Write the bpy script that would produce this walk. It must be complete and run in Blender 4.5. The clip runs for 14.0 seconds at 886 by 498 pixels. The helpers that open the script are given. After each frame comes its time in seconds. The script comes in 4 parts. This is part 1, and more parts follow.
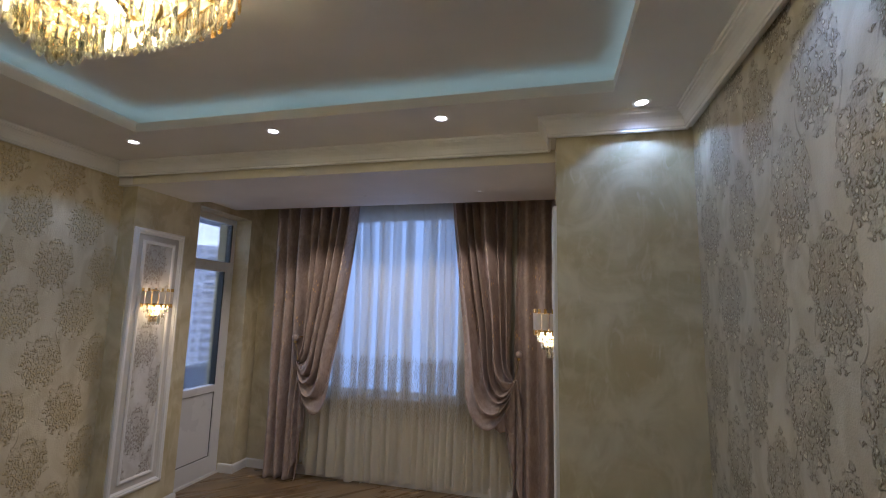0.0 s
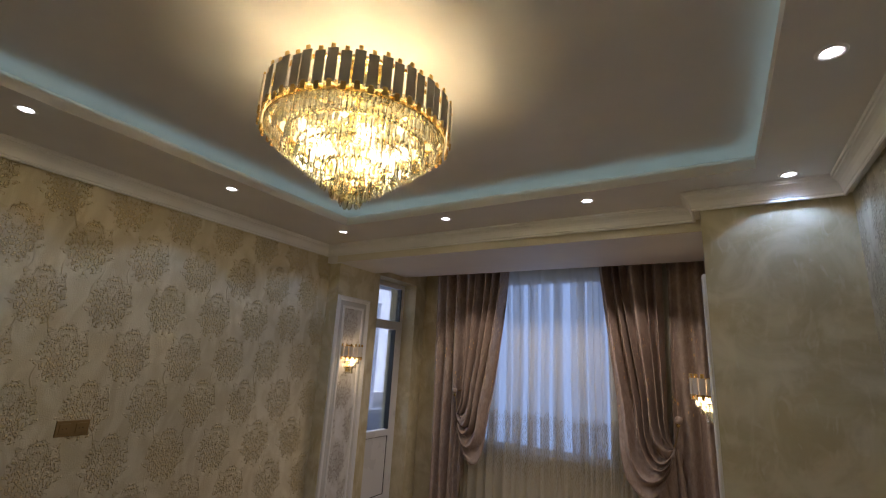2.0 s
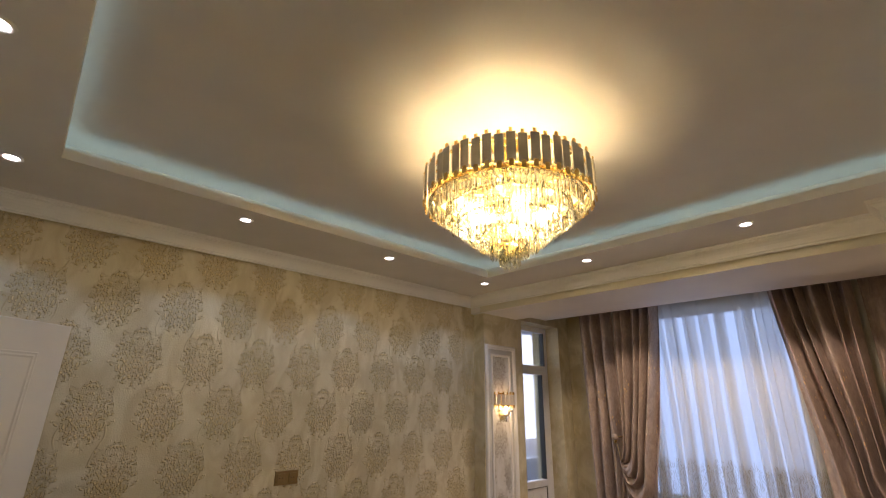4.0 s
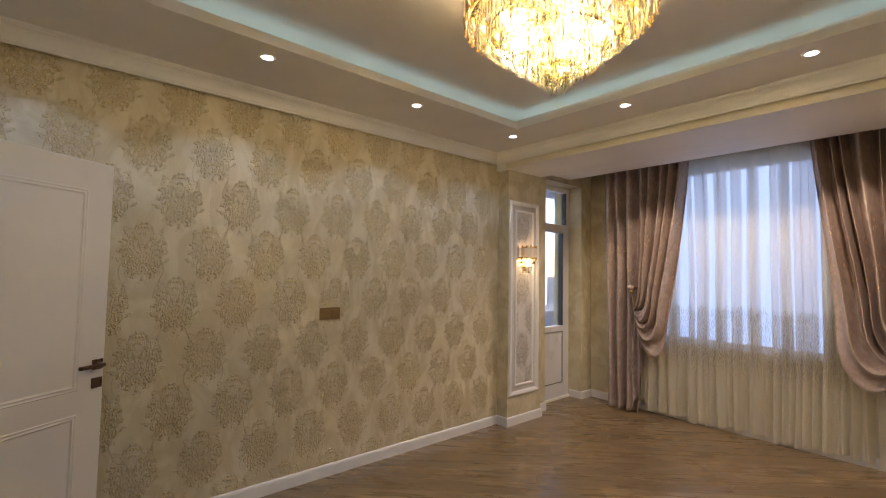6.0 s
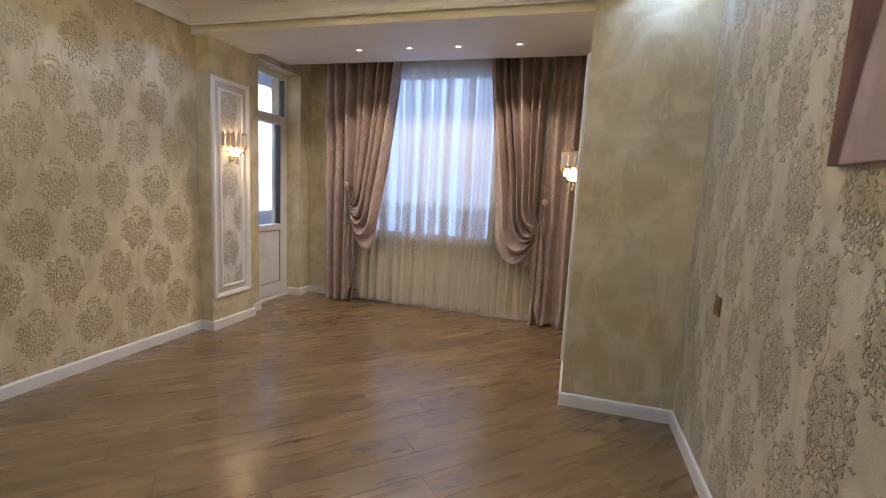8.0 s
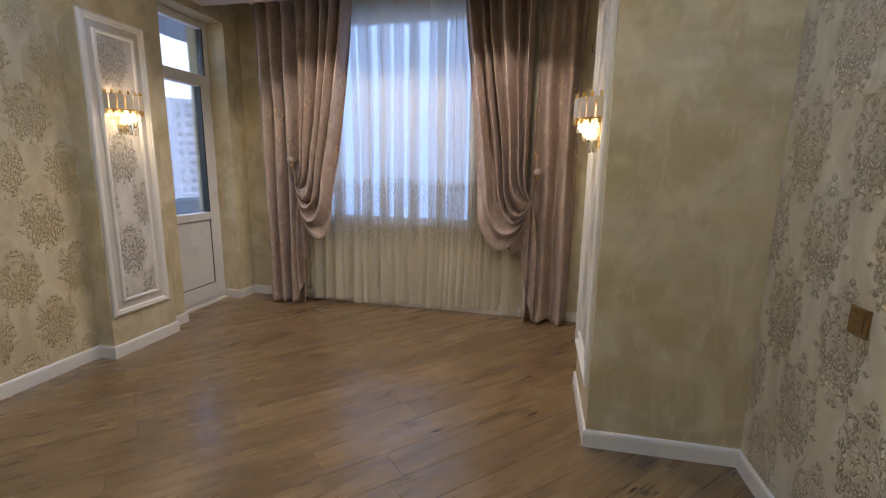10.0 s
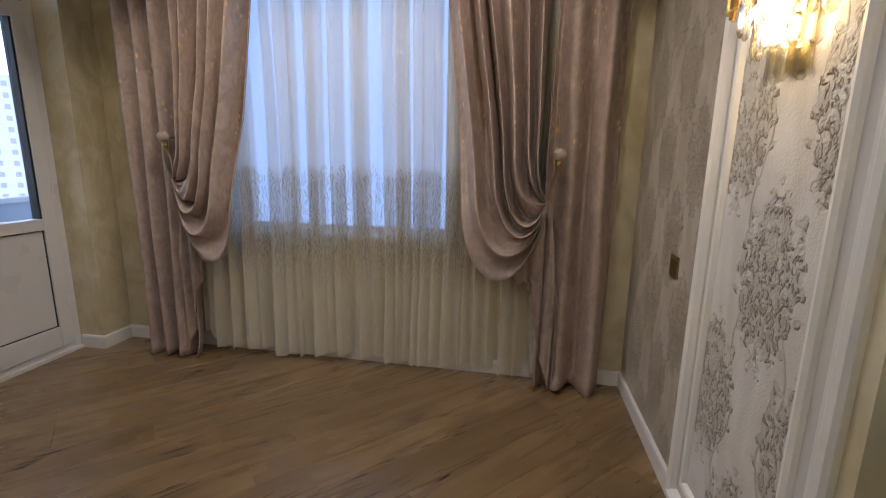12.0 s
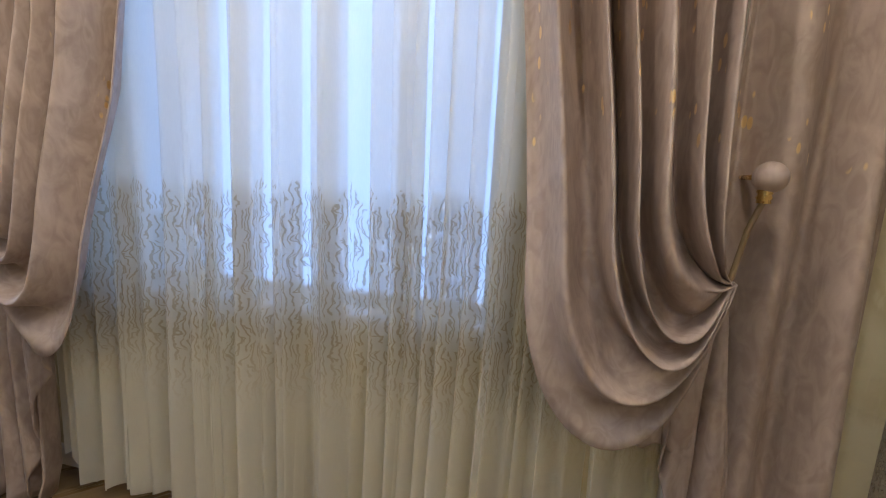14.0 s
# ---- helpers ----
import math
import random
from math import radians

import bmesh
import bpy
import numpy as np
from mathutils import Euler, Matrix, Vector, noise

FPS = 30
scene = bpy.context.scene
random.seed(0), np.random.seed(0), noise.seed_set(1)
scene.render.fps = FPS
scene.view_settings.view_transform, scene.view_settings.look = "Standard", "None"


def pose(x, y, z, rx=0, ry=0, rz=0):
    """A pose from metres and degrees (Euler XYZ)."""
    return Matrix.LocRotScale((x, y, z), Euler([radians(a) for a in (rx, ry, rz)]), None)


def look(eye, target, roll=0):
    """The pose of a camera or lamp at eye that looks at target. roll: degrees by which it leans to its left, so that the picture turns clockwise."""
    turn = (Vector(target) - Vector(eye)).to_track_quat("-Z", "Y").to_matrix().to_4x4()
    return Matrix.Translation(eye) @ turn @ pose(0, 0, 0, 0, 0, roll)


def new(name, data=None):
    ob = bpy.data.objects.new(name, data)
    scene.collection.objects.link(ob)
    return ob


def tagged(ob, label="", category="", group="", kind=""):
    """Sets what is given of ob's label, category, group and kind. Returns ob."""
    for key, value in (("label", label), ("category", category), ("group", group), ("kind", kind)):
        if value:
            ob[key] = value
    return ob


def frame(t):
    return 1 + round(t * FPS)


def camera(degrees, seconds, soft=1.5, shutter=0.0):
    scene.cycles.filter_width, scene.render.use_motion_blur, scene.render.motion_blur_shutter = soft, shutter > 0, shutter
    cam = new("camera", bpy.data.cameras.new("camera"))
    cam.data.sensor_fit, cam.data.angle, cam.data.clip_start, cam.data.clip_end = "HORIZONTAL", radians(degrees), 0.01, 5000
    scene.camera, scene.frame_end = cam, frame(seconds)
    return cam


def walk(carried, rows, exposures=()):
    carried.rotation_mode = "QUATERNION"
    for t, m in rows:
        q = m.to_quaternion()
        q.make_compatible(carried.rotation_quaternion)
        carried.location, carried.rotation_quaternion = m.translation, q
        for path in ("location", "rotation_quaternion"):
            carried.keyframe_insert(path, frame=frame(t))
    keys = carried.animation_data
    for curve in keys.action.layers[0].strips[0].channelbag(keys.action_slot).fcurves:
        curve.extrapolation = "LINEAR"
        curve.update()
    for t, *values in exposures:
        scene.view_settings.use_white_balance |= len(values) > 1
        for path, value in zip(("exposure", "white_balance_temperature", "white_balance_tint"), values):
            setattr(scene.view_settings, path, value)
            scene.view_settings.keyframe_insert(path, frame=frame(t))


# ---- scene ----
cam = camera(89.6, 14.0, soft=1.1)
PATH = [
    (0, (1.661, -2.436, 1.702), (1.2, -0.509, 1.971), 1.3),
    (0.5, (1.636, -2.64, 1.674), (0.899, -0.799, 1.933), 2.1),
    (1, (1.644, -2.778, 1.678), (0.768, -1.007, 1.988), 2.6),
    (1.5, (1.676, -2.838, 1.697), (0.718, -1.128, 2.097), 3.0),
    (2, (1.723, -2.912, 1.708), (0.708, -1.259, 2.193), 3.3),
    (2.5, (1.76, -2.988, 1.707), (0.685, -1.405, 2.287), 3.0),
    (3, (1.785, -3.049, 1.726), (0.605, -1.585, 2.405), 2.1),
    (3.2, (1.778, -3.071, 1.731), (0.546, -1.667, 2.445), 1.6),
    (5.3, (1.568, -3.203, 1.616), (-0.014, -2.024, 1.941), 1.0),
    (5.5, (1.567, -3.206, 1.582), (-0.011, -2.005, 1.839), 1.1),
    (6, (1.583, -3.191, 1.538), (0.07, -1.886, 1.638), 1.0),
    (6.5, (1.607, -3.148, 1.515), (0.289, -1.643, 1.49), 0.9),
    (7, (1.659, -3.088, 1.474), (0.627, -1.38, 1.354), 1.5),
    (7.5, (1.704, -3.01, 1.429), (0.98, -1.157, 1.228), 2.2),
    (8, (1.679, -2.978, 1.402), (1.135, -1.073, 1.135), 2.9),
    (8.2, (1.666, -2.953, 1.388), (1.155, -1.042, 1.1), 2.8),
    (10.3, (1.39, -1.885, 1.352), (0.985, 0.036, 0.978), 0.8),
    (10.5, (1.376, -1.723, 1.356), (0.975, 0.198, 0.972), 0.8),
    (11, (1.337, -1.345, 1.338), (0.971, 0.583, 0.941), 0.9),
    (11.5, (1.257, -0.992, 1.291), (0.931, 0.947, 0.895), 0.9),
    (12, (1.19, -0.67, 1.284), (0.878, 1.262, 0.894), 0.9),
    (12.5, (1.149, -0.332, 1.286), (0.851, 1.618, 0.914), 1.1),
    (13, (1.089, -0.014, 1.289), (0.816, 1.933, 0.922), 1.4),
    (13.5, (0.999, 0.292, 1.285), (0.717, 2.245, 0.941), 2.0),
    (14, (0.913, 0.6, 1.296), (0.515, 2.535, 0.959), 2.8),
]
EXPOSURES = [(0, 1.58, 5850, 25), (0.5, 1.42, 6000, 26), (1, 1.46, 6150, 27), (2, 1.3, 6450, 26), (3.2, 1.7, 7050, 28), (5.3, 2.15, 7200, 29), (6.5, 2.3, 7150, 29), (8.2, 2.4, 6450, 25), (10.3, 2.12, 6250, 23), (11, 1.92, 6150, 23), (12.5, 1.86, 6150, 22), (13.5, 2.25, 6100, 20), (14, 2.28, 6100, 18)]
walk(cam, [(t, look(eye, target, roll)) for t, eye, target, roll in PATH], EXPOSURES)

# ---- light ----
world = bpy.data.worlds.new("world")
scene.world = world
world.use_nodes = True
wn = world.node_tree.nodes
sky = wn.new("ShaderNodeTexSky")
sky.sky_type, sky.sun_disc = "NISHITA", False
sky.sun_elevation, sky.sun_rotation = radians(38), radians(150)
sky.air_density, sky.dust_density = 1.0, 0.6
world.node_tree.links.new(sky.outputs[0], wn["Background"].inputs[0])
wn["Background"].inputs[1].default_value = 0.15
SUN = bpy.data.lights.new("sun", "SUN")
SUN.energy, SUN.angle, SUN.color = 0.8, radians(12), (1.0, 0.95, 0.88)
new("sun", SUN).matrix_world = look((30, -52, 27), (0, 0, 0))

WARM, COOL, CYAN = (1.0, 0.80, 0.46), (0.38, 0.64, 1.0), (0.55, 0.97, 1.0)
CHANDELIER_W, SPOT_W, SCONCE_W, COVE_E = 11.0, 2.15, 0.8, 0.55


def point_lamp(name, place, watts, colour, radius):
    lamp = bpy.data.lights.new(name, "POINT")
    lamp.energy, lamp.color, lamp.shadow_soft_size = watts, colour, radius
    new(name, lamp).matrix_world = Matrix.Translation(place)


def spot_lamp(name, place, watts, colour, angle):
    lamp = bpy.data.lights.new(name, "SPOT")
    lamp.energy, lamp.color, lamp.shadow_soft_size = watts, colour, 0.02
    lamp.spot_size, lamp.spot_blend = radians(angle), 0.3
    new(name, lamp).matrix_world = Matrix.Translation(place)


# ---- materials ----
class Nodes:
    """A material's nodes, with short calls."""

    def __init__(self, name):
        self.mat = bpy.data.materials.new(name)
        self.mat.use_nodes = True
        self.tree = self.mat.node_tree
        self.bsdf = self.tree.nodes["Principled BSDF"]

    def put(self, socket, value):
        if isinstance(value, bpy.types.NodeSocket):
            self.tree.links.new(value, socket)
        elif value is not None:
            if isinstance(value, tuple) and len(value) == 3 and socket.type == "RGBA":
                value = (*value, 1.0)
            socket.default_value = value

    def add(self, kind, **inputs):
        node = self.tree.nodes.new("ShaderNode" + kind)
        for key, value in inputs.items():
            self.put(node.inputs[key.replace("_", " ")], value)
        return node

    def math(self, op, a, b=None, clamp=False):
        node = self.tree.nodes.new("ShaderNodeMath")
        node.operation, node.use_clamp = op, clamp
        self.put(node.inputs[0], a)
        self.put(node.inputs[1], b)
        return node.outputs[0]

    def ramp(self, value, lo, hi, a=0.0, b=1.0):
        node = self.tree.nodes.new("ShaderNodeMapRange")
        node.interpolation_type = "SMOOTHSTEP"
        for i, v in enumerate((value, lo, hi, a, b)):
            self.put(node.inputs[i], v)
        return node.outputs[0]

    def mix(self, f, a, b):
        node = self.tree.nodes.new("ShaderNodeMix")
        node.data_type = "RGBA"
        self.put(node.inputs[0], f)
        self.put(node.inputs[6], a)
        self.put(node.inputs[7], b)
        return node.outputs[2]

    def coords(self, scale=(1, 1, 1), shift=None):
        tc = self.tree.nodes.new("ShaderNodeTexCoord").outputs["Object"]
        m = self.add("Mapping", Vector=tc, Scale=scale)
        if shift is not None:
            self.put(m.inputs["Location"], shift)
        return m.outputs[0]

    def noise(self, scale, detail=3.0, vector=None, rough=0.5, distortion=0.0):
        n = self.add("TexNoise", Scale=scale, Detail=detail, Roughness=rough, Distortion=distortion)
        self.put(n.inputs["Vector"], vector if vector is not None else self.coords())
        return n.outputs[0]

    def bump(self, height, strength, distance):
        self.put(self.bsdf.inputs["Normal"], self.add("Bump", Height=height, Strength=strength, Distance=distance).outputs[0])

    def base(self, **inputs):
        for key, value in inputs.items():
            self.put(self.bsdf.inputs[key.replace("_", " ")], value)
        return self.mat


def paint(name, colour, rough=0.5, spread=0.06, grain=180.0, relief=0.0006):
    m = Nodes(name)
    big = m.noise(2.2, 4.0)
    fine = m.noise(grain, 2.0)
    dark = tuple(c * (1 - spread) for c in colour)
    m.bump(fine, 0.25, relief)
    return m.base(Base_Color=m.mix(m.ramp(big, 0.35, 0.65), dark, colour), Roughness=m.ramp(big, 0.3, 0.7, rough - 0.05, rough + 0.06))


def plaster(name):
    """Cream decorative plaster with clouded pearly brush marks."""
    m = Nodes(name)
    cloud = m.noise(3.0, 5.0, distortion=1.2, rough=0.55)
    streak = m.noise(1.0, 4.0, vector=m.coords((9, 9, 3.2)), distortion=2.0)
    fleck = m.noise(1.0, 3.0, vector=m.coords((16, 16, 7)), distortion=1.0)
    c = m.mix(m.ramp(cloud, 0.35, 0.68), (0.50, 0.425, 0.255), (0.67, 0.60, 0.425))
    c = m.mix(m.ramp(streak, 0.52, 0.75, 0.0, 0.5), c, (0.71, 0.64, 0.475))
    c = m.mix(m.ramp(fleck, 0.60, 0.74, 0.0, 0.3), c, (0.80, 0.76, 0.66))
    m.bump(m.math("ADD", streak, m.math("MULTIPLY", m.noise(120.0, 3.0), 0.25)), 0.35, 0.002)
    return m.base(Base_Color=c, Roughness=m.ramp(streak, 0.4, 0.7, 0.52, 0.32), Specular_IOR_Level=0.5)


def wallpaper(name, u0, v0, ground, ground2, leaf, leaf_glint, shine=0.35, width=0.125, high=0.185, leaves=1.0):
    """Embossed damask: staggered mirror-symmetric medallions of small leaves on a marbled ground with thin vines."""
    m = Nodes(name)
    pu, pv = 0.355, 0.64
    sep = m.add("SeparateXYZ", Vector=m.coords())
    u, v = sep.outputs[1], sep.outputs[2]
    cells = []
    for shift in (0.0, 0.5):
        fu = m.math("FRACT", m.math("ADD", m.math("DIVIDE", m.math("SUBTRACT", u, u0), pu), 20.5 + shift))
        fv = m.math("FRACT", m.math("ADD", m.math("DIVIDE", m.math("SUBTRACT", v, v0), pv), 20.5 + shift))
        lu = m.math("ABSOLUTE", m.math("MULTIPLY", m.math("SUBTRACT", fu, 0.5), pu))
        lv = m.math("MULTIPLY", m.math("SUBTRACT", fv, 0.5), pv)
        e = m.math("ADD", m.math("POWER", m.math("DIVIDE", lu, width), 1.8), m.math("POWER", m.math("DIVIDE", m.math("ABSOLUTE", lv), high), 1.6))
        cells.append((lu, lv, e, shift))
    first = m.math("LESS_THAN", cells[0][2], cells[1][2])
    pick = lambda i: m.math("ADD", m.math("MULTIPLY", cells[0][i], first), m.math("MULTIPLY", cells[1][i], m.math("SUBTRACT", 1.0, first)))
    lu, lv, e = pick(0), pick(1), pick(2)
    local = m.add("CombineXYZ", X=lu, Y=lv, Z=0.0).outputs[0]
    wob = m.add("TexNoise", Vector=local, Scale=26.0, Detail=1.0)
    bent = m.add("VectorMath", Vector=local)
    off = m.add("VectorMath", Vector=wob.outputs[1])
    off.operation = "SCALE"
    off.inputs["Scale"].default_value = 0.03
    m.put(bent.inputs[1], off.outputs[0])
    bu, bv = (m.add("SeparateXYZ", Vector=bent.outputs[0]).outputs[i] for i in (0, 1))
    petal = m.add("CombineXYZ", X=m.math("MULTIPLY", bu, 84.0 * leaves), Y=m.math("MULTIPLY", bv, 50.0 * leaves), Z=0.0).outputs[0]
    vor = m.add("TexVoronoi", Vector=petal, Scale=1.0, Randomness=0.95)
    scroll = m.add("TexNoise", Vector=local, Scale=34.0, Detail=1.0).outputs[0]
    tiny = m.add("TexVoronoi", Vector=bent.outputs[0], Scale=120.0)
    rag = m.math("ADD", e, m.math("MULTIPLY", m.math("SUBTRACT", wob.outputs[0], 0.5), 1.5))
    inside = m.math("MULTIPLY", m.ramp(rag, 0.85, 1.0, 1.0, 0.0), m.ramp(scroll, 0.34, 0.44))
    leaf_d = m.math("ADD", vor.outputs["Distance"], m.math("MULTIPLY", m.math("SUBTRACT", tiny.outputs["Distance"], 0.4), 0.30))
    leafy = m.math("MULTIPLY", inside, m.ramp(leaf_d, 0.36, 0.56, 1.0, 0.0))
    # thin wavy vines between the medallions
    vines = None
    for k in (0.0, 0.5):
        wave = m.math("MULTIPLY", m.math("SINE", m.math("MULTIPLY", m.math("ADD", v, k), 2 * math.pi / 0.64 * 2)), 0.022)
        wave = m.math("ADD", wave, m.math("MULTIPLY", m.math("SUBTRACT", m.noise(5.0, 2.0), 0.5), 0.05))
        x = m.math("FRACT", m.math("ADD", m.math("DIVIDE", m.math("SUBTRACT", m.math("ADD", u, wave), u0), pu), 20.25 + k))
        line = m.ramp(m.math("ABSOLUTE", m.math("SUBTRACT", x, 0.5)), 0.004, 0.016, 0.55, 0.0)
        vines = line if vines is None else m.math("MAXIMUM", vines, line)
    vines = m.math("MULTIPLY", vines, m.ramp(m.noise(4.0, 2.0), 0.45, 0.6))
    vines = m.math("MULTIPLY", vines, m.math("SUBTRACT", 1.0, inside))
    marble = m.noise(1.0, 5.0, vector=m.coords((5, 5, 2.6)), distortion=2.2)
    bg = m.mix(m.ramp(marble, 0.36, 0.66), ground, ground2)
    bg = m.mix(m.math("MULTIPLY", inside, 0.2), bg, leaf)
    # leaf colour with relief painted in: glint-bright centres, shade-dark rims
    tone = m.mix(m.ramp(leaf_d, 0.14, 0.40), leaf_glint, leaf)
    both = m.math("MAXIMUM", leafy, vines)
    m.bump(m.math("ADD", leafy, m.math("ADD", m.math("MULTIPLY", vines, 0.5), m.math("ADD", m.math("MULTIPLY", m.math("MULTIPLY", inside, tiny.outputs["Distance"]), -0.3), m.math("MULTIPLY", m.noise(160.0, 2.0), 0.16)))), 1.0, 0.008)
    return m.base(Base_Color=m.mix(m.math("MULTIPLY", both, 0.72), bg, tone), Roughness=m.ramp(both, 0.0, 1.0, 0.5, 0.28),
                  Metallic=m.math("MULTIPLY", leafy, shine))


def plank_wood(name):
    """Brown oak laminate, each plank with its own shade, grain, knots and dark splits."""
    m = Nodes(name)
    rnd = m.tree.nodes.new("ShaderNodeObjectInfo").outputs["Random"]
    place = m.add("CombineXYZ", X=m.math("MULTIPLY", rnd, 37.0), Y=m.math("MULTIPLY", rnd, 53.0), Z=0.0).outputs[0]
    grain = m.noise(1.0, 4.0, vector=m.coords((1.1, 10, 10), place), distortion=1.4, rough=0.5)
    broad = m.noise(1.0, 3.0, vector=m.coords((1.3, 6, 6), place), distortion=1.2)
    crack = m.noise(1.0, 4.0, vector=m.coords((6, 70, 70), place), distortion=0.5)
    knot = m.noise(1.0, 2.0, vector=m.coords((2.4, 8, 8), place))
    fine = m.noise(1.0, 3.0, vector=m.coords((4, 90, 90), place), distortion=0.3)
    mark = m.math("MULTIPLY", m.ramp(crack, 0.56, 0.60), m.ramp(knot, 0.61, 0.65))
    c = m.mix(m.ramp(grain, 0.28, 0.72), (0.245, 0.155, 0.070), (0.300, 0.198, 0.094))
    c = m.mix(m.ramp(broad, 0.36, 0.72), c, (0.165, 0.104, 0.050))
    c = m.mix(m.math("MULTIPLY", rnd, 0.65), c, (0.145, 0.088, 0.040))
    c = m.mix(m.ramp(fine, 0.45, 0.75, 0.0, 0.18), c, (0.120, 0.074, 0.036))
    c = m.mix(m.ramp(knot, 0.60, 0.72, 0.0, 0.28), c, (0.085, 0.050, 0.024))
    c = m.mix(m.math("MULTIPLY", mark, 0.9), c, (0.022, 0.014, 0.010))
    m.bump(m.math("SUBTRACT", m.math("MULTIPLY", fine, 0.3), mark), 0.25, 0.0012)
    return m.base(Base_Color=c, Roughness=m.ramp(grain, 0.2, 0.8, 0.26, 0.30), Specular_IOR_Level=0.5, Coat_Weight=0.5, Coat_Roughness=0.18)


def velvet(name):
    """Mauve taupe velvet with scattered gold foil leaves in its upper half."""
    m = Nodes(name)
    nap = m.noise(1.0, 3.0, vector=m.coords((26, 26, 12)), distortion=1.5)
    crush = m.noise(5.0, 5.0, distortion=1.6)
    c = m.mix(m.ramp(nap, 0.3, 0.7), (0.335, 0.254, 0.214), (0.435, 0.342, 0.294))
    c = m.mix(m.ramp(crush, 0.48, 0.72, 0.0, 0.35), c, (0.60, 0.485, 0.430))
    z = m.add("SeparateXYZ", Vector=m.coords()).outputs[2]
    cell = m.add("TexVoronoi", Vector=m.coords((46, 30, 17)), Scale=1.0)
    spray = m.noise(1.0, 2.0, vector=m.coords((11, 8, 5)))
    foil = m.math("MULTIPLY", m.ramp(cell.outputs["Distance"], 0.22, 0.30, 1.0, 0.0), m.ramp(spray, 0.56, 0.60))
    foil = m.math("MULTIPLY", foil, m.math("MULTIPLY", m.ramp(z, 1.28, 1.4), m.ramp(z, 1.95, 2.35, 1.0, 0.15)))
    m.bump(m.math("ADD", m.math("MULTIPLY", nap, 0.4), crush), 0.22, 0.004)
    m.put(m.bsdf.inputs["Sheen Tint"], (0.95, 0.86, 0.82))
    return m.base(Base_Color=m.mix(foil, c, (0.78, 0.58, 0.30)), Roughness=m.ramp(foil, 0, 1, 0.46, 0.3), Metallic=m.math("MULTIPLY", foil, 0.9),
                  Sheen_Weight=0.10, Sheen_Roughness=0.3)


def sheer_cloth(name):
    """White voile; a band of embroidered twigs above its plain lower part."""
    m = Nodes(name)
    z = m.add("SeparateXYZ", Vector=m.coords()).outputs[2]
    tc = m.tree.nodes.new("ShaderNodeUVMap").outputs[0]
    sep = m.add("SeparateXYZ", Vector=tc)
    u, v = sep.outputs[0], sep.outputs[1]
    flat = m.add("CombineXYZ", X=u, Y=v, Z=0.0).outputs[0]
    bend = m.add("TexNoise", Vector=m.add("Mapping", Vector=flat, Scale=(13, 15, 1)).outputs[0], Scale=1.0, Detail=3.0)
    lines = None
    for freq, amp, ph in ((76.0, 1.9, 0.0), (41.0, 2.0, 0.37)):
        x = m.math("FRACT", m.math("ADD", m.math("ADD", m.math("MULTIPLY", u, freq), m.math("MULTIPLY", bend.outputs[0], amp * 2)), ph))
        line = m.ramp(m.math("ABSOLUTE", m.math("SUBTRACT", x, 0.5)), 0.065 * freq / 58.0, 0.125 * freq / 58.0, 1.0, 0.0)
        lines = line if lines is None else m.math("MAXIMUM", lines, line)
    breaks = m.add("TexNoise", Vector=m.add("Mapping", Vector=flat, Scale=(38, 24, 1)).outputs[0], Scale=1.0, Detail=1.0)
    lines = m.math("MULTIPLY", lines, m.ramp(breaks.outputs[0], 0.36, 0.43))
    tip = m.math("MULTIPLY", m.math("ABSOLUTE", m.math("SUBTRACT", m.math("FRACT", m.math("MULTIPLY", u, 11.0)), 0.5)), 0.17)
    top = m.math("SUBTRACT", 1.245, tip)
    band = m.math("MULTIPLY", m.ramp(m.math("SUBTRACT", top, v), -0.005, 0.01), m.ramp(v, 0.38, 0.80))
    twig = m.math("MULTIPLY", lines, band)
    weave = m.noise(1.0, 2.0, vector=m.coords((300, 300, 40)))
    solid = m.math("ADD", m.ramp(weave, 0.3, 0.7, 0.40, 0.43), m.math("MULTIPLY", twig, 0.38), True)
    solid = m.math("ADD", solid, m.ramp(v, 0.50, 0.88, 0.36, 0.0), True)
    solid = m.math("MAXIMUM", solid, m.ramp(v, 0.0, 0.03, 0.9, 0.0))
    col = m.mix(m.math("MULTIPLY", twig, 0.95), (0.94, 0.91, 0.82), (0.46, 0.39, 0.27))
    m.base(Base_Color=col, Roughness=0.75)
    tr = m.add("BsdfTranslucent", Color=col)
    half = m.add("MixShader", Fac=0.62)
    m.put(half.inputs[1], m.bsdf.outputs[0])
    m.put(half.inputs[2], tr.outputs[0])
    clear = m.add("BsdfTransparent", Color=(0.97, 0.98, 1.0))
    blur = m.add("BsdfRefraction", Color=(0.97, 0.98, 1.0), Roughness=0.34, IOR=1.02)
    soft = m.add("MixShader", Fac=0.4)
    m.put(soft.inputs[1], clear.outputs[0])
    m.put(soft.inputs[2], blur.outputs[0])
    out = m.add("MixShader", Fac=solid)
    m.put(out.inputs[1], soft.outputs[0])
    m.put(out.inputs[2], half.outputs[0])
    m.put(m.tree.nodes["Material Output"].inputs[0], out.outputs[0])
    return m.mat


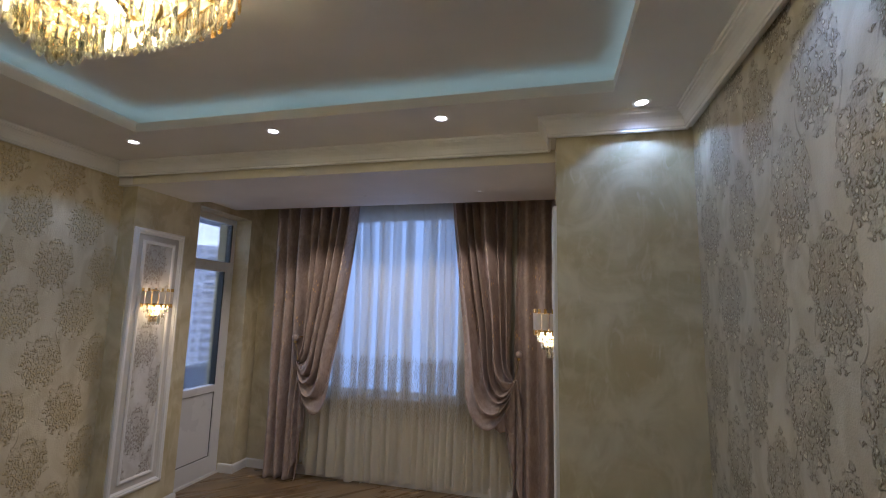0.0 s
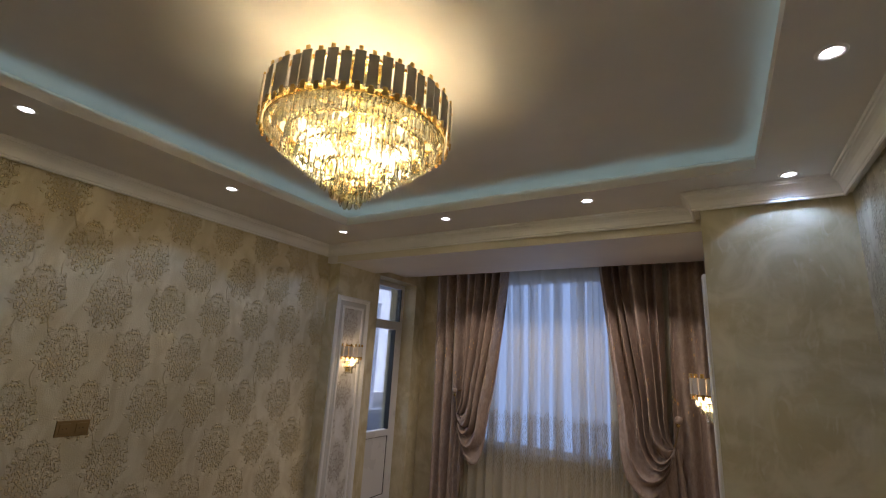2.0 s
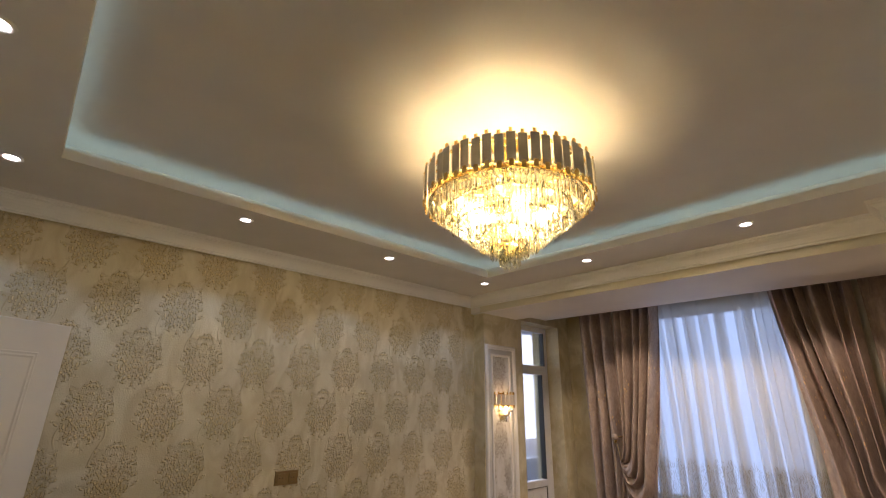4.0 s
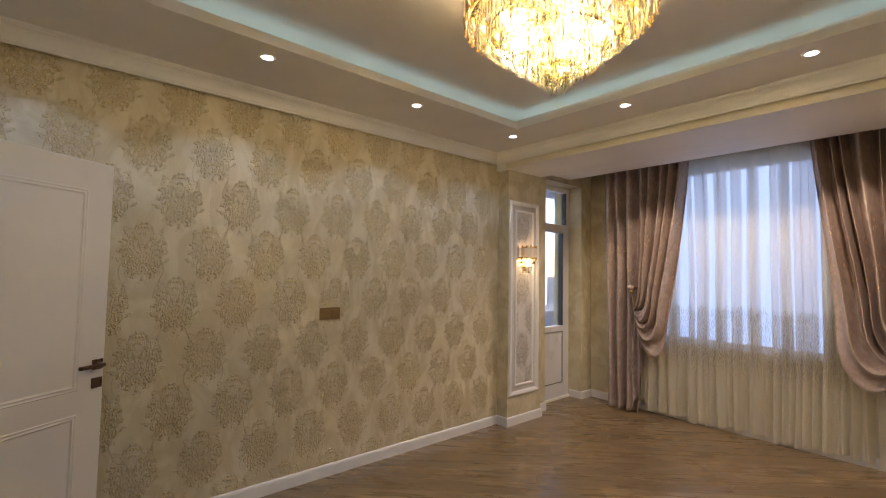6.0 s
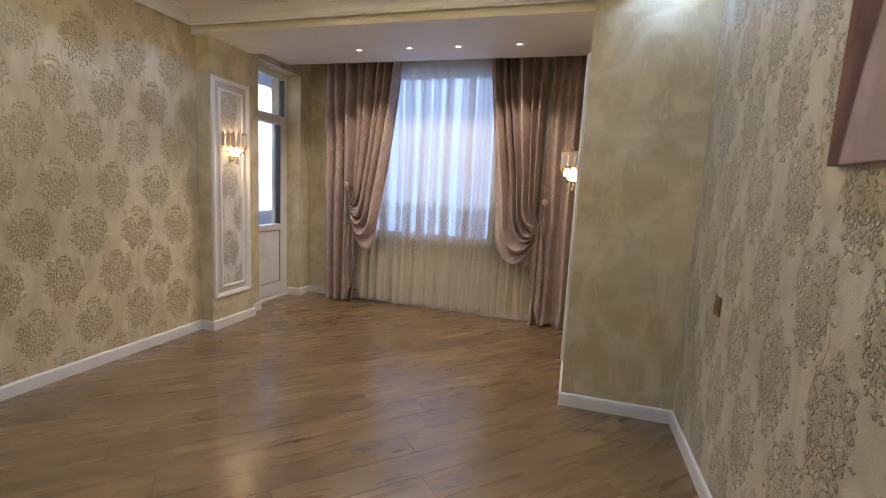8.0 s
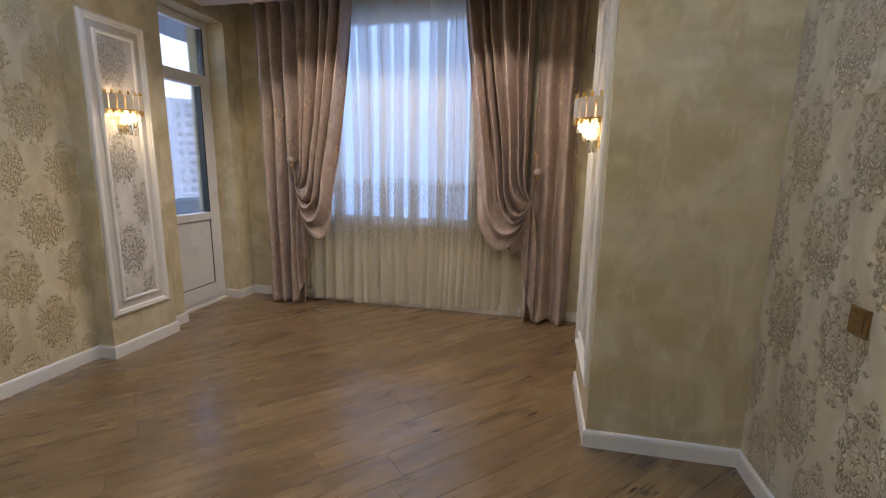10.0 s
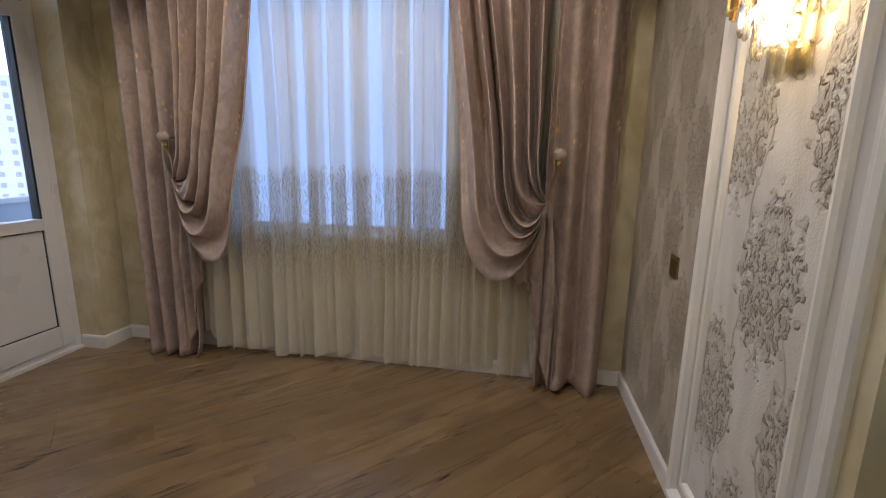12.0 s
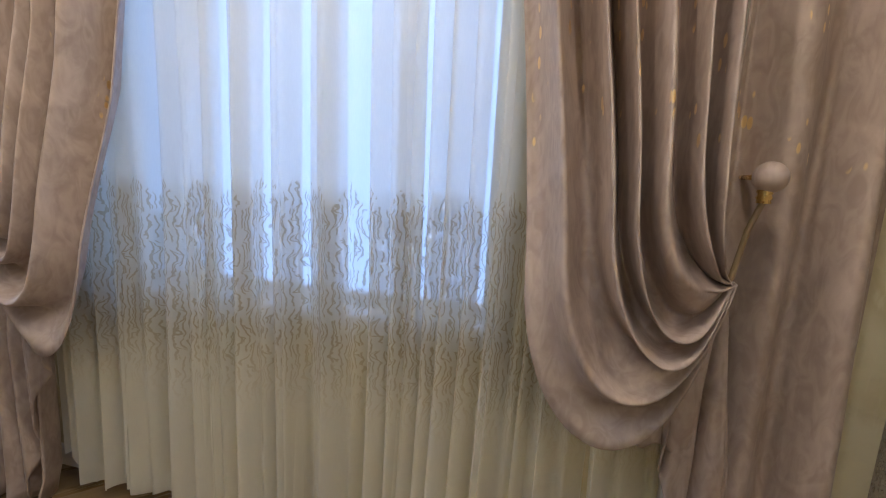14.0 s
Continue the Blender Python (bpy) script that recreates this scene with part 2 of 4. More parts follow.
def crystal(name):
    """Cut clear glass: mostly seen through, with bright facets."""
    m = Nodes(name)
    m.base(Base_Color=(0.44, 0.43, 0.345), Roughness=0.0, Transmission_Weight=1.0, IOR=1.5)
    clear = m.add("BsdfTransparent", Color=(0.98, 0.96, 0.9))
    milk = m.add("BsdfTranslucent", Color=(0.95, 0.92, 0.72))
    face = m.add("MixShader", Fac=0.02)
    m.put(face.inputs[1], m.bsdf.outputs[0])
    m.put(face.inputs[2], milk.outputs[0])
    out = m.add("MixShader", Fac=0.56)
    m.put(out.inputs[1], clear.outputs[0])
    m.put(out.inputs[2], face.outputs[0])
    m.put(m.tree.nodes["Material Output"].inputs[0], out.outputs[0])
    return m.mat


def glow(name, colour, strength):
    m = Nodes(name)
    return m.base(Base_Color=(0.8, 0.8, 0.8), Emission_Color=colour, Emission_Strength=strength)


def metal(name, colour, rough):
    m = Nodes(name)
    return m.base(Base_Color=m.mix(m.ramp(m.noise(9.0, 2.0), 0.3, 0.7), tuple(k * 0.92 for k in colour), colour), Metallic=1.0, Roughness=m.ramp(m.noise(40.0, 3.0), 0.3, 0.7, rough * 0.8, rough * 1.3))


def pane(name):
    m = Nodes(name)
    m.base(Base_Color=(1, 1, 1), Roughness=0.0, IOR=1.45, Transmission_Weight=1.0)
    clear = m.add("BsdfTransparent", Color=(0.94, 0.97, 0.98))
    gl = m.add("BsdfGlossy", Color=(1, 1, 1), Roughness=0.0)
    out = m.add("MixShader", Fac=m.math("MULTIPLY", m.add("Fresnel", IOR=1.45).outputs[0], 0.8))
    m.put(out.inputs[1], clear.outputs[0])
    m.put(out.inputs[2], gl.outputs[0])
    m.put(m.tree.nodes["Material Output"].inputs[0], out.outputs[0])
    return m.mat


CEILING = paint("ceiling_paint", (0.78, 0.75, 0.72), 0.55)
WHITE = paint("white_trim_paint", (0.80, 0.78, 0.75), 0.38)
BEAM = paint("cream_beam_paint", (0.72, 0.66, 0.52), 0.45)
PLASTER = plaster("cream_pearl_plaster")
PAPER_WEST = wallpaper("gold_damask_paper", -1.04, 1.62, (0.60, 0.505, 0.325), (0.71, 0.625, 0.45), (0.49, 0.37, 0.165), (0.95, 0.79, 0.46), 0.18, 0.132, 0.182)
PAPER_EAST = wallpaper("silver_damask_paper", -0.88, 1.45, (0.54, 0.490, 0.375), (0.66, 0.615, 0.505), (0.24, 0.19, 0.10), (0.92, 0.87, 0.70), 0.35, 0.126, 0.20, 0.72)
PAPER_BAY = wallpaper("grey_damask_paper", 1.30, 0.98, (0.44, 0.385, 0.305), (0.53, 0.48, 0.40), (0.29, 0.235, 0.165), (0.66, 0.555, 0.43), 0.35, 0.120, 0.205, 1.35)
PAPER_PANEL = wallpaper("panel_damask_paper", 0.30, 1.05, (0.60, 0.57, 0.52), (0.70, 0.68, 0.65), (0.24, 0.195, 0.14), (0.60, 0.54, 0.43), 0.3, 0.125, 0.19)
BAND = paint("panel_band_paint", (0.62, 0.59, 0.55), 0.45, 0.14)
WOOD = plank_wood("oak_laminate")
GAP = paint("floor_base", (0.10, 0.07, 0.045), 0.7)
VELVET = velvet("taupe_velvet")
SHEER = sheer_cloth("embroidered_voile")
CRYSTAL = crystal("cut_crystal")
GOLD = metal("polished_gold", (0.83, 0.58, 0.22), 0.22)
STEEL_PLATE = metal("champagne_steel", (0.74, 0.65, 0.54), 0.45)
STEEL_PLATE.node_tree.nodes["Principled BSDF"].inputs["Metallic"].default_value = 0.0
BRONZE = metal("dark_bronze", (0.16, 0.11, 0.07), 0.3)
SOCKET = metal("gold_brown_socket", (0.36, 0.25, 0.12), 0.4)
PVC = paint("white_pvc", (0.74, 0.74, 0.76), 0.3, 0.03, 60.0, 0.0001)
RUBBER = paint("black_gasket", (0.02, 0.025, 0.03), 0.5)
DOOR_PAINT = paint("white_door_lacquer", (0.70, 0.66, 0.60), 0.35, 0.04, 90.0, 0.0002)
GLASS = pane("window_glass")
BULB = glow("warm_bulb", (1.0, 0.90, 0.64), CHANDELIER_W * 0.32)
SCONCE_BULB = glow("sconce_bulb", (1.0, 0.84, 0.52), 12.0)
SPOT_DISC = glow("cool_lamp_disc", (0.9, 0.95, 1.0), 6.0)
DIM_DISC = glow("dim_lamp_disc", (0.9, 0.95, 1.0), 0.7)
LED = glow("cyan_led_strip", CYAN, COVE_E)
CONCRETE = paint("balcony_paint", (0.55, 0.58, 0.62), 0.7, 0.1)
# Render tinted bluish and glass lightened to paint distance haze into the block.
FACADE = paint("hazed_facade_render", (0.42, 0.48, 0.60), 0.8, 0.08)
FACADE_GLASS = paint("hazed_facade_glass", (0.24, 0.28, 0.36), 0.15)
# Ground colour is kept pale to paint in the haze of distance.
GROUND = paint("hazed_ground", (0.42, 0.41, 0.40), 0.9, 0.15)
ROPE = paint("braided_cord", (0.34, 0.24, 0.13), 0.6, 0.3)


# ---- mesh helpers ----
def obj(name, bm, mat, parent=None, smooth=False):
    data = bpy.data.meshes.new(name)
    bm.normal_update()
    bm.to_mesh(data)
    bm.free()
    data.materials.append(mat)
    if smooth:
        data.polygons.foreach_set("use_smooth", [True] * len(data.polygons))
    ob = new(name, data)
    ob.parent = parent
    return ob


def add_box(bm, x0, x1, y0, y1, z0, z1, bevel=0.0):
    made = bmesh.ops.create_cube(bm, size=1.0, matrix=Matrix.Translation(((x0 + x1) / 2, (y0 + y1) / 2, (z0 + z1) / 2)) @ Matrix.Diagonal((x1 - x0, y1 - y0, z1 - z0, 1)))
    if bevel:
        edges = {e for v in made["verts"] for e in v.link_edges}
        bmesh.ops.bevel(bm, geom=list(edges), offset=bevel, segments=2, affect="EDGES", profile=0.6)


def boxes(name, mat, *sizes, parent=None, bevel=0.0):
    bm = bmesh.new()
    for s in sizes:
        add_box(bm, *s, bevel=bevel)
    return obj(name, bm, mat, parent)


def sweep(name, mat, path, profile, closed=False, parent=None):
    """A moulding: profile points (off the wall, height) along a plan line with the room on its right-hand side."""
    bm = bmesh.new()
    n = len(path)
    rings = []
    for i, (px, py) in enumerate(path):
        ways = []
        for a, b in ((i - 1, i), (i, i + 1)):
            if not closed and (a < 0 or b >= n):
                continue
            ax, ay = path[a % n]
            bx, by = path[b % n]
            d = Vector((bx - ax, by - ay)).normalized()
            ways.append(Vector((d.y, -d.x)))
        off = ways[0] if len(ways) == 1 else (ways[0] + ways[1]) / (1 + ways[0].dot(ways[1]))
        rings.append([bm.verts.new((px + off.x * d, py + off.y * d, h)) for d, h in profile])
    k = len(profile)
    for i in range(n if closed else n - 1):
        a, b = rings[i], rings[(i + 1) % n]
        for j in range(k - 1):
            bm.faces.new((a[j], b[j], b[j + 1], a[j + 1]))
    if not closed:
        bm.faces.new(rings[0])
        bm.faces.new(rings[-1][::-1])
    bmesh.ops.recalc_face_normals(bm, faces=bm.faces)
    return obj(name, bm, mat, parent)


def frame_trim(name, mat, plane, side, y0, y1, z0, z1, profile, parent=None):
    """A mitred rectangular moulding on a wall at x = plane; profile points (inward, off the wall)."""
    bm = bmesh.new()
    rings = []
    for cy, cz, sy, sz in ((y0, z0, 1, 1), (y1, z0, -1, 1), (y1, z1, -1, -1), (y0, z1, 1, -1)):
        rings.append([bm.verts.new((plane + side * h, cy + sy * d, cz + sz * d)) for d, h in profile])
    for i in range(4):
        a, b = rings[i], rings[(i + 1) % 4]
        for j in range(len(profile) - 1):
            bm.faces.new((a[j], b[j], b[j + 1], a[j + 1]))
    bmesh.ops.recalc_face_normals(bm, faces=bm.faces)
    return obj(name, bm, mat, parent)


def lathe(bm, profile, steps=32, centre=(0, 0, 0), arc=2 * math.pi, start=0.0):
    full = abs(arc - 2 * math.pi) < 1e-6
    rings = []
    for i in range(steps if full else steps + 1):
        a = start + arc * i / steps
        rings.append([bm.verts.new((centre[0] + r * math.cos(a), centre[1] + r * math.sin(a), centre[2] + z)) for r, z in profile])
    for i in range(steps):
        a, b = rings[i], rings[(i + 1) % len(rings)]
        for j in range(len(profile) - 1):
            bm.faces.new((a[j], b[j], b[j + 1], a[j + 1]))


def surface(name, mat, fn, nu, nv, parent=None, thick=0.0, uv=None):
    """A smooth sheet from fn(u, v), u and v from 0 to 1."""
    bm = bmesh.new()
    layer = bm.loops.layers.uv.new("UVMap") if uv else None
    grid = [[bm.verts.new(fn(i / nu, j / nv)) for j in range(nv + 1)] for i in range(nu + 1)]
    for i in range(nu):
        for j in range(nv):
            f = bm.faces.new((grid[i][j], grid[i + 1][j], grid[i + 1][j + 1], grid[i][j + 1]))
            if uv:
                for loop, (a, b) in zip(f.loops, ((i, j), (i + 1, j), (i + 1, j + 1), (i, j + 1))):
                    loop[layer].uv = uv(a / nu, b / nv)
    ob = obj(name, bm, mat, parent, True)
    if thick:
        mod = ob.modifiers.new("thickness", "SOLIDIFY")
        mod.thickness, mod.offset = thick, 0.0
    return ob


def structure(ob, label, category):
    return tagged(ob, label, category, kind="structure")


def thing(name, label, category, place=(0, 0, 0), group=""):
    ob = new(name)
    ob.matrix_world = Matrix.Translation(place)
    return tagged(ob, label, category, group)


# ---- plan ----
XW, XE, YS = -1.545, 2.39, -3.70          # west, east and south walls
XP, XB, XD = -1.41, -1.508, -1.69         # pilaster, bay's west wall, balcony door
YP0, YP1, YD0, YD1 = 0.27, 0.81, 1.02, 1.76
XPE, YPE = 1.705, 0.648                    # east pillar: west face and north end
XBE = 1.84                                # bay's east wall
YB = 0.22                                 # beam's south face
ZC, ZT, ZBEAM, ZBAY = 2.75, 2.885, 2.59, 2.68
TX0, TX1, TY0, TY1 = -0.83, 1.97, -3.22, -0.305
YN = lambda x: 1.935 - 0.028 * (x - 0.16)
TOP = 3.0

structure(boxes("wall_west", PAPER_WEST, (XW - 0.3, XW, YS - 0.2, YP0, 0, TOP)), "cream wall papered with gold embossed damask medallions", "wall")
structure(boxes("wall_bay_west", PLASTER, (-1.9, XP, YP0, YP1, 0, TOP), (-1.9, XB, YP1, YD0, 0, TOP), (-1.9, XB, YD0, YD1, 2.62, TOP), (-1.9, XB, YD1, 2.25, 0, TOP)),
          "cream pearl plaster pilaster and wall beside the balcony door", "wall")
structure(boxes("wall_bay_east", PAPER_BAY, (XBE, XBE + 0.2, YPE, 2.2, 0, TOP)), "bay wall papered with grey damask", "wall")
structure(boxes("pillar_east", PLASTER, (XPE, XE + 0.2, 0, YPE, 0, TOP)), "wide cream pearl plaster pillar", "pillar")
structure(boxes("wall_east", PAPER_EAST, (XE, XE + 0.2, YS - 0.2, 0, 0, TOP)), "wall papered with silver and gold damask", "wall")
structure(boxes("wall_south", PLASTER, (XW, -0.83, YS - 0.2, YS, 0, TOP), (0.07, XE, YS - 0.2, YS, 0, TOP), (-0.83, 0.07, YS - 0.2, YS, 2.09, TOP)),
          "plain cream plaster wall with the room's doorway", "wall")
structure(boxes("wall_hall", PLASTER, (-1.2, 0.5, -5.2, -5.0, 0, TOP), (-1.4, -1.2, -5.2, YS - 0.2, 0, TOP), (0.5, 0.7, -5.2, YS - 0.2, 0, TOP), (-1.2, 0.5, -5.0, YS - 0.2, 2.6, 2.7)),
          "plain walls of the hall behind the doorway", "wall")
WX0, WX1, WZ0, WZ1 = -0.72, 0.82, 0.80, 2.70
tilt = Matrix.Translation((0.16, 1.935, 0)) @ Matrix.Rotation(-0.028, 4, "Z")
ob = boxes("wall_north", PLASTER, (-1.72, WX0 - 0.16, 0, 0.22, 0, TOP), (WX1 - 0.16, 1.75, 0, 0.22, 0, TOP), (WX0 - 0.16, WX1 - 0.16, 0, 0.22, 0, WZ0), (WX0 - 0.16, WX1 - 0.16, 0, 0.22, WZ1, TOP))
ob.matrix_world = tilt
structure(ob, "cream plaster window wall behind the curtains", "wall")

structure(boxes("floor", GAP, (-1.9, XE + 0.2, YS - 1.5, 2.25, -0.2, -0.004)), "floor base under diagonal oak laminate", "floor")

# ceiling: dropped ring, lip, light trough and raised middle
G = 0.15
structure(boxes("ceiling", CEILING,
                (XW, TX0, YS, YB, ZC, ZC + 0.03), (TX1, XE, YS, 0, ZC, ZC + 0.03), (TX0, TX1, YS, TY0, ZC, ZC + 0.03), (TX0, XPE, TY1, YB, ZC, ZC + 0.03), (XPE, TX1, TY1, 0, ZC, ZC + 0.03),
                (TX0 - 0.025, TX0, TY0 - 0.025, TY1 + 0.025, ZC + 0.03, ZC + 0.055), (TX1, TX1 + 0.025, TY0 - 0.025, TY1 + 0.025, ZC + 0.03, ZC + 0.055),
                (TX0, TX1, TY0 - 0.025, TY0, ZC + 0.03, ZC + 0.055), (TX0, TX1, TY1, TY1 + 0.025, ZC + 0.03, ZC + 0.055),
                (TX0 - G - 0.05, TX0 - G, TY0 - G, TY1 + G, ZC + 0.03, ZT), (TX1 + G, TX1 + G + 0.05, TY0 - G, TY1 + G, ZC + 0.03, ZT),
                (TX0 - G, TX1 + G, TY0 - G - 0.05, TY0 - G, ZC + 0.03, ZT), (TX0 - G, TX1 + G, TY1 + G, TY1 + G + 0.05, ZC + 0.03, ZT),
                (XW - 0.2, XE + 0.2, YS - 0.2, YB, ZT, ZT + 0.07)),
          "white ceiling with a dropped border round a raised lit tray", "ceiling")
structure(boxes("ceiling_bay", CEILING, (XB - 0.1, XBE, YB + 0.004, 0.80, ZBEAM, TOP), (XB - 0.1, XBE, 0.80, 1.50, ZBAY, TOP), (XB - 0.1, XBE, 1.50, 2.1, 2.86, TOP)),
          "pale soffit of the window bay with a curtain slot", "ceiling")
structure(boxes("beam", BEAM, (XP, XPE, YB, YB + 0.004, ZBEAM, ZC)), "cream face of the beam before the window bay", "beam")
for name, place in (("led_strip", (TX0 - 0.06, TX0 - 0.045, TY0 - 0.06, TY1 + 0.06)), ("led_strip", (TX1 + 0.045, TX1 + 0.06, TY0 - 0.06, TY1 + 0.06)),
                    ("led_strip", (TX0 - 0.03, TX1 + 0.03, TY0 - 0.06, TY0 - 0.045)), ("led_strip", (TX0 - 0.03, TX1 + 0.03, TY1 + 0.045, TY1 + 0.06))):
    tagged(boxes(name, LED, (*place, ZC + 0.034, ZC + 0.042)), "cyan white light strip hidden in the ceiling trough", "light strip", "cove light strips")

CORNICE = [(0, ZC - 0.082), (0.026, ZC - 0.082), (0.029, ZC - 0.106), (0.042, ZC - 0.110), (0.046, ZC - 0.104), (0.044, ZC - 0.094), (0.048, ZC - 0.088), (0.050, ZC - 0.076), (0.054, ZC - 0.058),
           (0.062, ZC - 0.042), (0.074, ZC - 0.030), (0.084, ZC - 0.025), (0.086, ZC - 0.017), (0.093, ZC - 0.014), (0.095, ZC - 0.0), (0.0, ZC)]
structure(sweep("cornice", WHITE, [(XW, YS), (XW, YB), (XPE, YB), (XPE, 0), (XE, 0), (XE, YS)], CORNICE, True), "white stepped plaster cornice round the room", "cornice")
SKIRT = [(0, 0.088), (0.006, 0.088), (0.012, 0.082), (0.015, 0.070), (0.015, 0.0), (0, 0)]
structure(sweep("baseboard", WHITE, [(-0.92, YS), (XW, YS), (XW, YP0), (XP, YP0), (XP, YP1), (XB, YP1), (XB, YD0), (XB - 0.03, YD0)], SKIRT), "white painted skirting board", "baseboard")
structure(sweep("baseboard", WHITE, [(XD + 0.02, YD1), (XB, YD1), (XB, YN(XB)), (XBE, YN(XBE)), (XBE, YPE), (XPE, YPE), (XPE, 0), (XE, 0), (XE, YS), (0.16, YS)], SKIRT), "white painted skirting board", "baseboard")

OUTER = [(0, 0), (0, 0.012), (0.006, 0.020), (0.018, 0.024), (0.028, 0.018), (0.034, 0.020), (0.040, 0.012), (0.046, 0.006), (0.046, 0)]
INNER = [(0, 0), (0.002, 0.010), (0.010, 0.016), (0.020, 0.014), (0.026, 0.006), (0.028, 0)]


def wall_panel(plane, side, y0, y1):
    z0, z1 = 0.29, 2.28
    base = tagged(new("wall_panel"), "white moulded wall panel filled with damask paper", "wall panel", "moulded wall panels")
    base.matrix_world = Matrix.Identity(4)
    a, b = sorted((plane, plane + side * 0.003))
    boxes("band", BAND, (a, b, y0 + 0.01, y1 - 0.01, z0 + 0.01, z1 - 0.01), parent=base)
    a, b = sorted((plane + side * 0.003, plane + side * 0.006))
    boxes("paper", PAPER_PANEL, (a, b, y0 + 0.1, y1 - 0.1, z0 + 0.105, z1 - 0.105), parent=base)
    frame_trim("outer_moulding", WHITE, plane, side, y0, y1, z0, z1, OUTER, base)
    frame_trim("inner_moulding", WHITE, plane + side * 0.003, side, y0 + 0.085, y1 - 0.085, z0 + 0.09, z1 - 0.09, INNER, base)


wall_panel(XP, 1, 0.28, 0.755)
wall_panel(XPE, -1, 0.035, 0.638)


# ---- downlights ----
def downlight(x, y, z, disc=None, wide=0.027):
    base = thing("downlight", "round white recessed ceiling spotlight, lit", "ceiling light", (x, y, z), "recessed ceiling spotlights")
    bm = bmesh.new()
    lathe(bm, [(0.030, 0.0), (0.032, -0.004), (0.040, -0.006), (0.044, -0.003), (0.045, 0.0)], 28)
    obj("rim", bm, WHITE, base, True)
    bm = bmesh.new()
    bmesh.ops.create_circle(bm, cap_ends=True, segments=24, radius=wide, matrix=Matrix.Translation((0, 0, -0.002)))
    obj("lamp_disc", bm, disc or SPOT_DISC, base)
    return base


spots = [(-0.99, -0.17), (0.045, -0.165), (1.09, -0.16), (2.12, -0.16), (-0.99, -1.25), (-0.99, -2.33), (-0.99, -3.39), (2.12, -1.22), (2.12, -2.30), (2.12, -3.39), (0.045, -3.42), (1.09, -3.42)]
for x, y in spots:
    downlight(x, y, ZC)
    spot_lamp("downlight_beam", (x, y, ZC - 0.012), SPOT_W, COOL, 122)
for x, y in ((-0.42, 1.10), (0.09, 1.10), (0.56, 1.105), (1.11, 1.11)):
    downlight(x, y, ZBAY, DIM_DISC, 0.020)
    spot_lamp("downlight_beam", (x, y, ZBAY - 0.012), SPOT_W * 2.7, (1.0, 0.90, 0.70), 124)


# ---- chandelier ----
def prism(bm, x, y, z0, z1, w, turn):
    """A hanging cut crystal: six-sided rod with a pointed foot."""
    m = Matrix.Translation((x, y, 0)) @ Matrix.Rotation(turn, 4, "Z")
    ring = [(w, 0), (w * 0.5, w * 0.45), (-w * 0.5, w * 0.45), (-w, 0), (-w * 0.5, -w * 0.45), (w * 0.5, -w * 0.45)]
    rows = []
    for z, k in ((z1, 0.7), (z1 - (z1 - z0) * 0.12, 1.0), (z0 + (z1 - z0) * 0.14, 1.0), (z0, 0.35)):
        rows.append([bm.verts.new(m @ Vector((a * k, b * k, z))) for a, b in ring])
    for a, b in zip(rows, rows[1:]):
        for i in range(6):
            bm.faces.new((a[i], a[(i + 1) % 6], b[(i + 1) % 6], b[i]))
    bm.faces.new(rows[0])
    bm.faces.new(rows[-1][::-1])


CH = (0.53, -1.69)
ch = thing("chandelier", "large tiered gold chandelier with hanging crystals, lit", "chandelier", (*CH, ZT))
zz = lambda z: z - ZT
bm = bmesh.new()
lathe(bm, [(0.0, 0.0), (0.09, 0.0), (0.09, -0.016), (0.075, -0.02), (0.02, -0.022), (0.012, -0.03), (0.012, zz(2.60)), (0.0, zz(2.60))], 32)
obj("canopy", bm, GOLD, ch, True)
bm = bmesh.new()
for r, z in ((0.356, 2.69), (0.356, 2.565), (0.335, 2.60), (0.265, 2.54), (0.195, 2.485), (0.125, 2.43), (0.062, 2.375)):
    lathe(bm, [(r - 0.006, zz(z) - 0.006), (r + 0.004, zz(z) - 0.006), (r + 0.004, zz(z) + 0.006), (r - 0.006, zz(z) + 0.006), (r - 0.006, zz(z) - 0.006)], 48)
for i in range(6):
    a = i * math.pi / 3
    for r, z in ((0.356, 2.69), (0.335, 2.60)):
        m = Matrix.Rotation(a, 4, "Z")
        made = bmesh.ops.create_cube(bm, size=1.0, matrix=m @ Matrix.Translation((r / 2, 0, zz(z))) @ Matrix.Diagonal((r, 0.02, 0.006, 1)))
obj("frame_rings", bm, GOLD, ch)
# upright champagne plates with gold tips round the rim
bm = bmesh.new()
add_box(bm, -0.003, 0.003, -0.0185, 0.0185, zz(2.57), zz(2.695), 0.0015)
plate_mesh = obj("plate", bm, STEEL_PLATE, ch)
bm = bmesh.new()
add_box(bm, -0.0035, 0.0035, -0.009, 0.009, zz(2.545), zz(2.578), 0.001)
tip_mesh = obj("plate_foot", bm, GOLD, ch)
bm = bmesh.new()
add_box(bm, -0.0035, 0.0035, -0.007, 0.007, zz(2.693), zz(2.712), 0.001)
top_mesh = obj("plate_tip", bm, GOLD, ch)
PLATES = 52
for i in range(PLATES):
    a = 2 * math.pi * i / PLATES
    m = Matrix.Rotation(a, 4, "Z") @ Matrix.Translation((0.375 + 0.006 * (i % 2), 0, 0.004 * (i % 2)))
    for first in (plate_mesh, tip_mesh, top_mesh):
        o = first if i == 0 else first.copy()
        if i:
            scene.collection.objects.link(o)
        o.parent = ch
        o.matrix_basis = m
rng = random.Random(5)
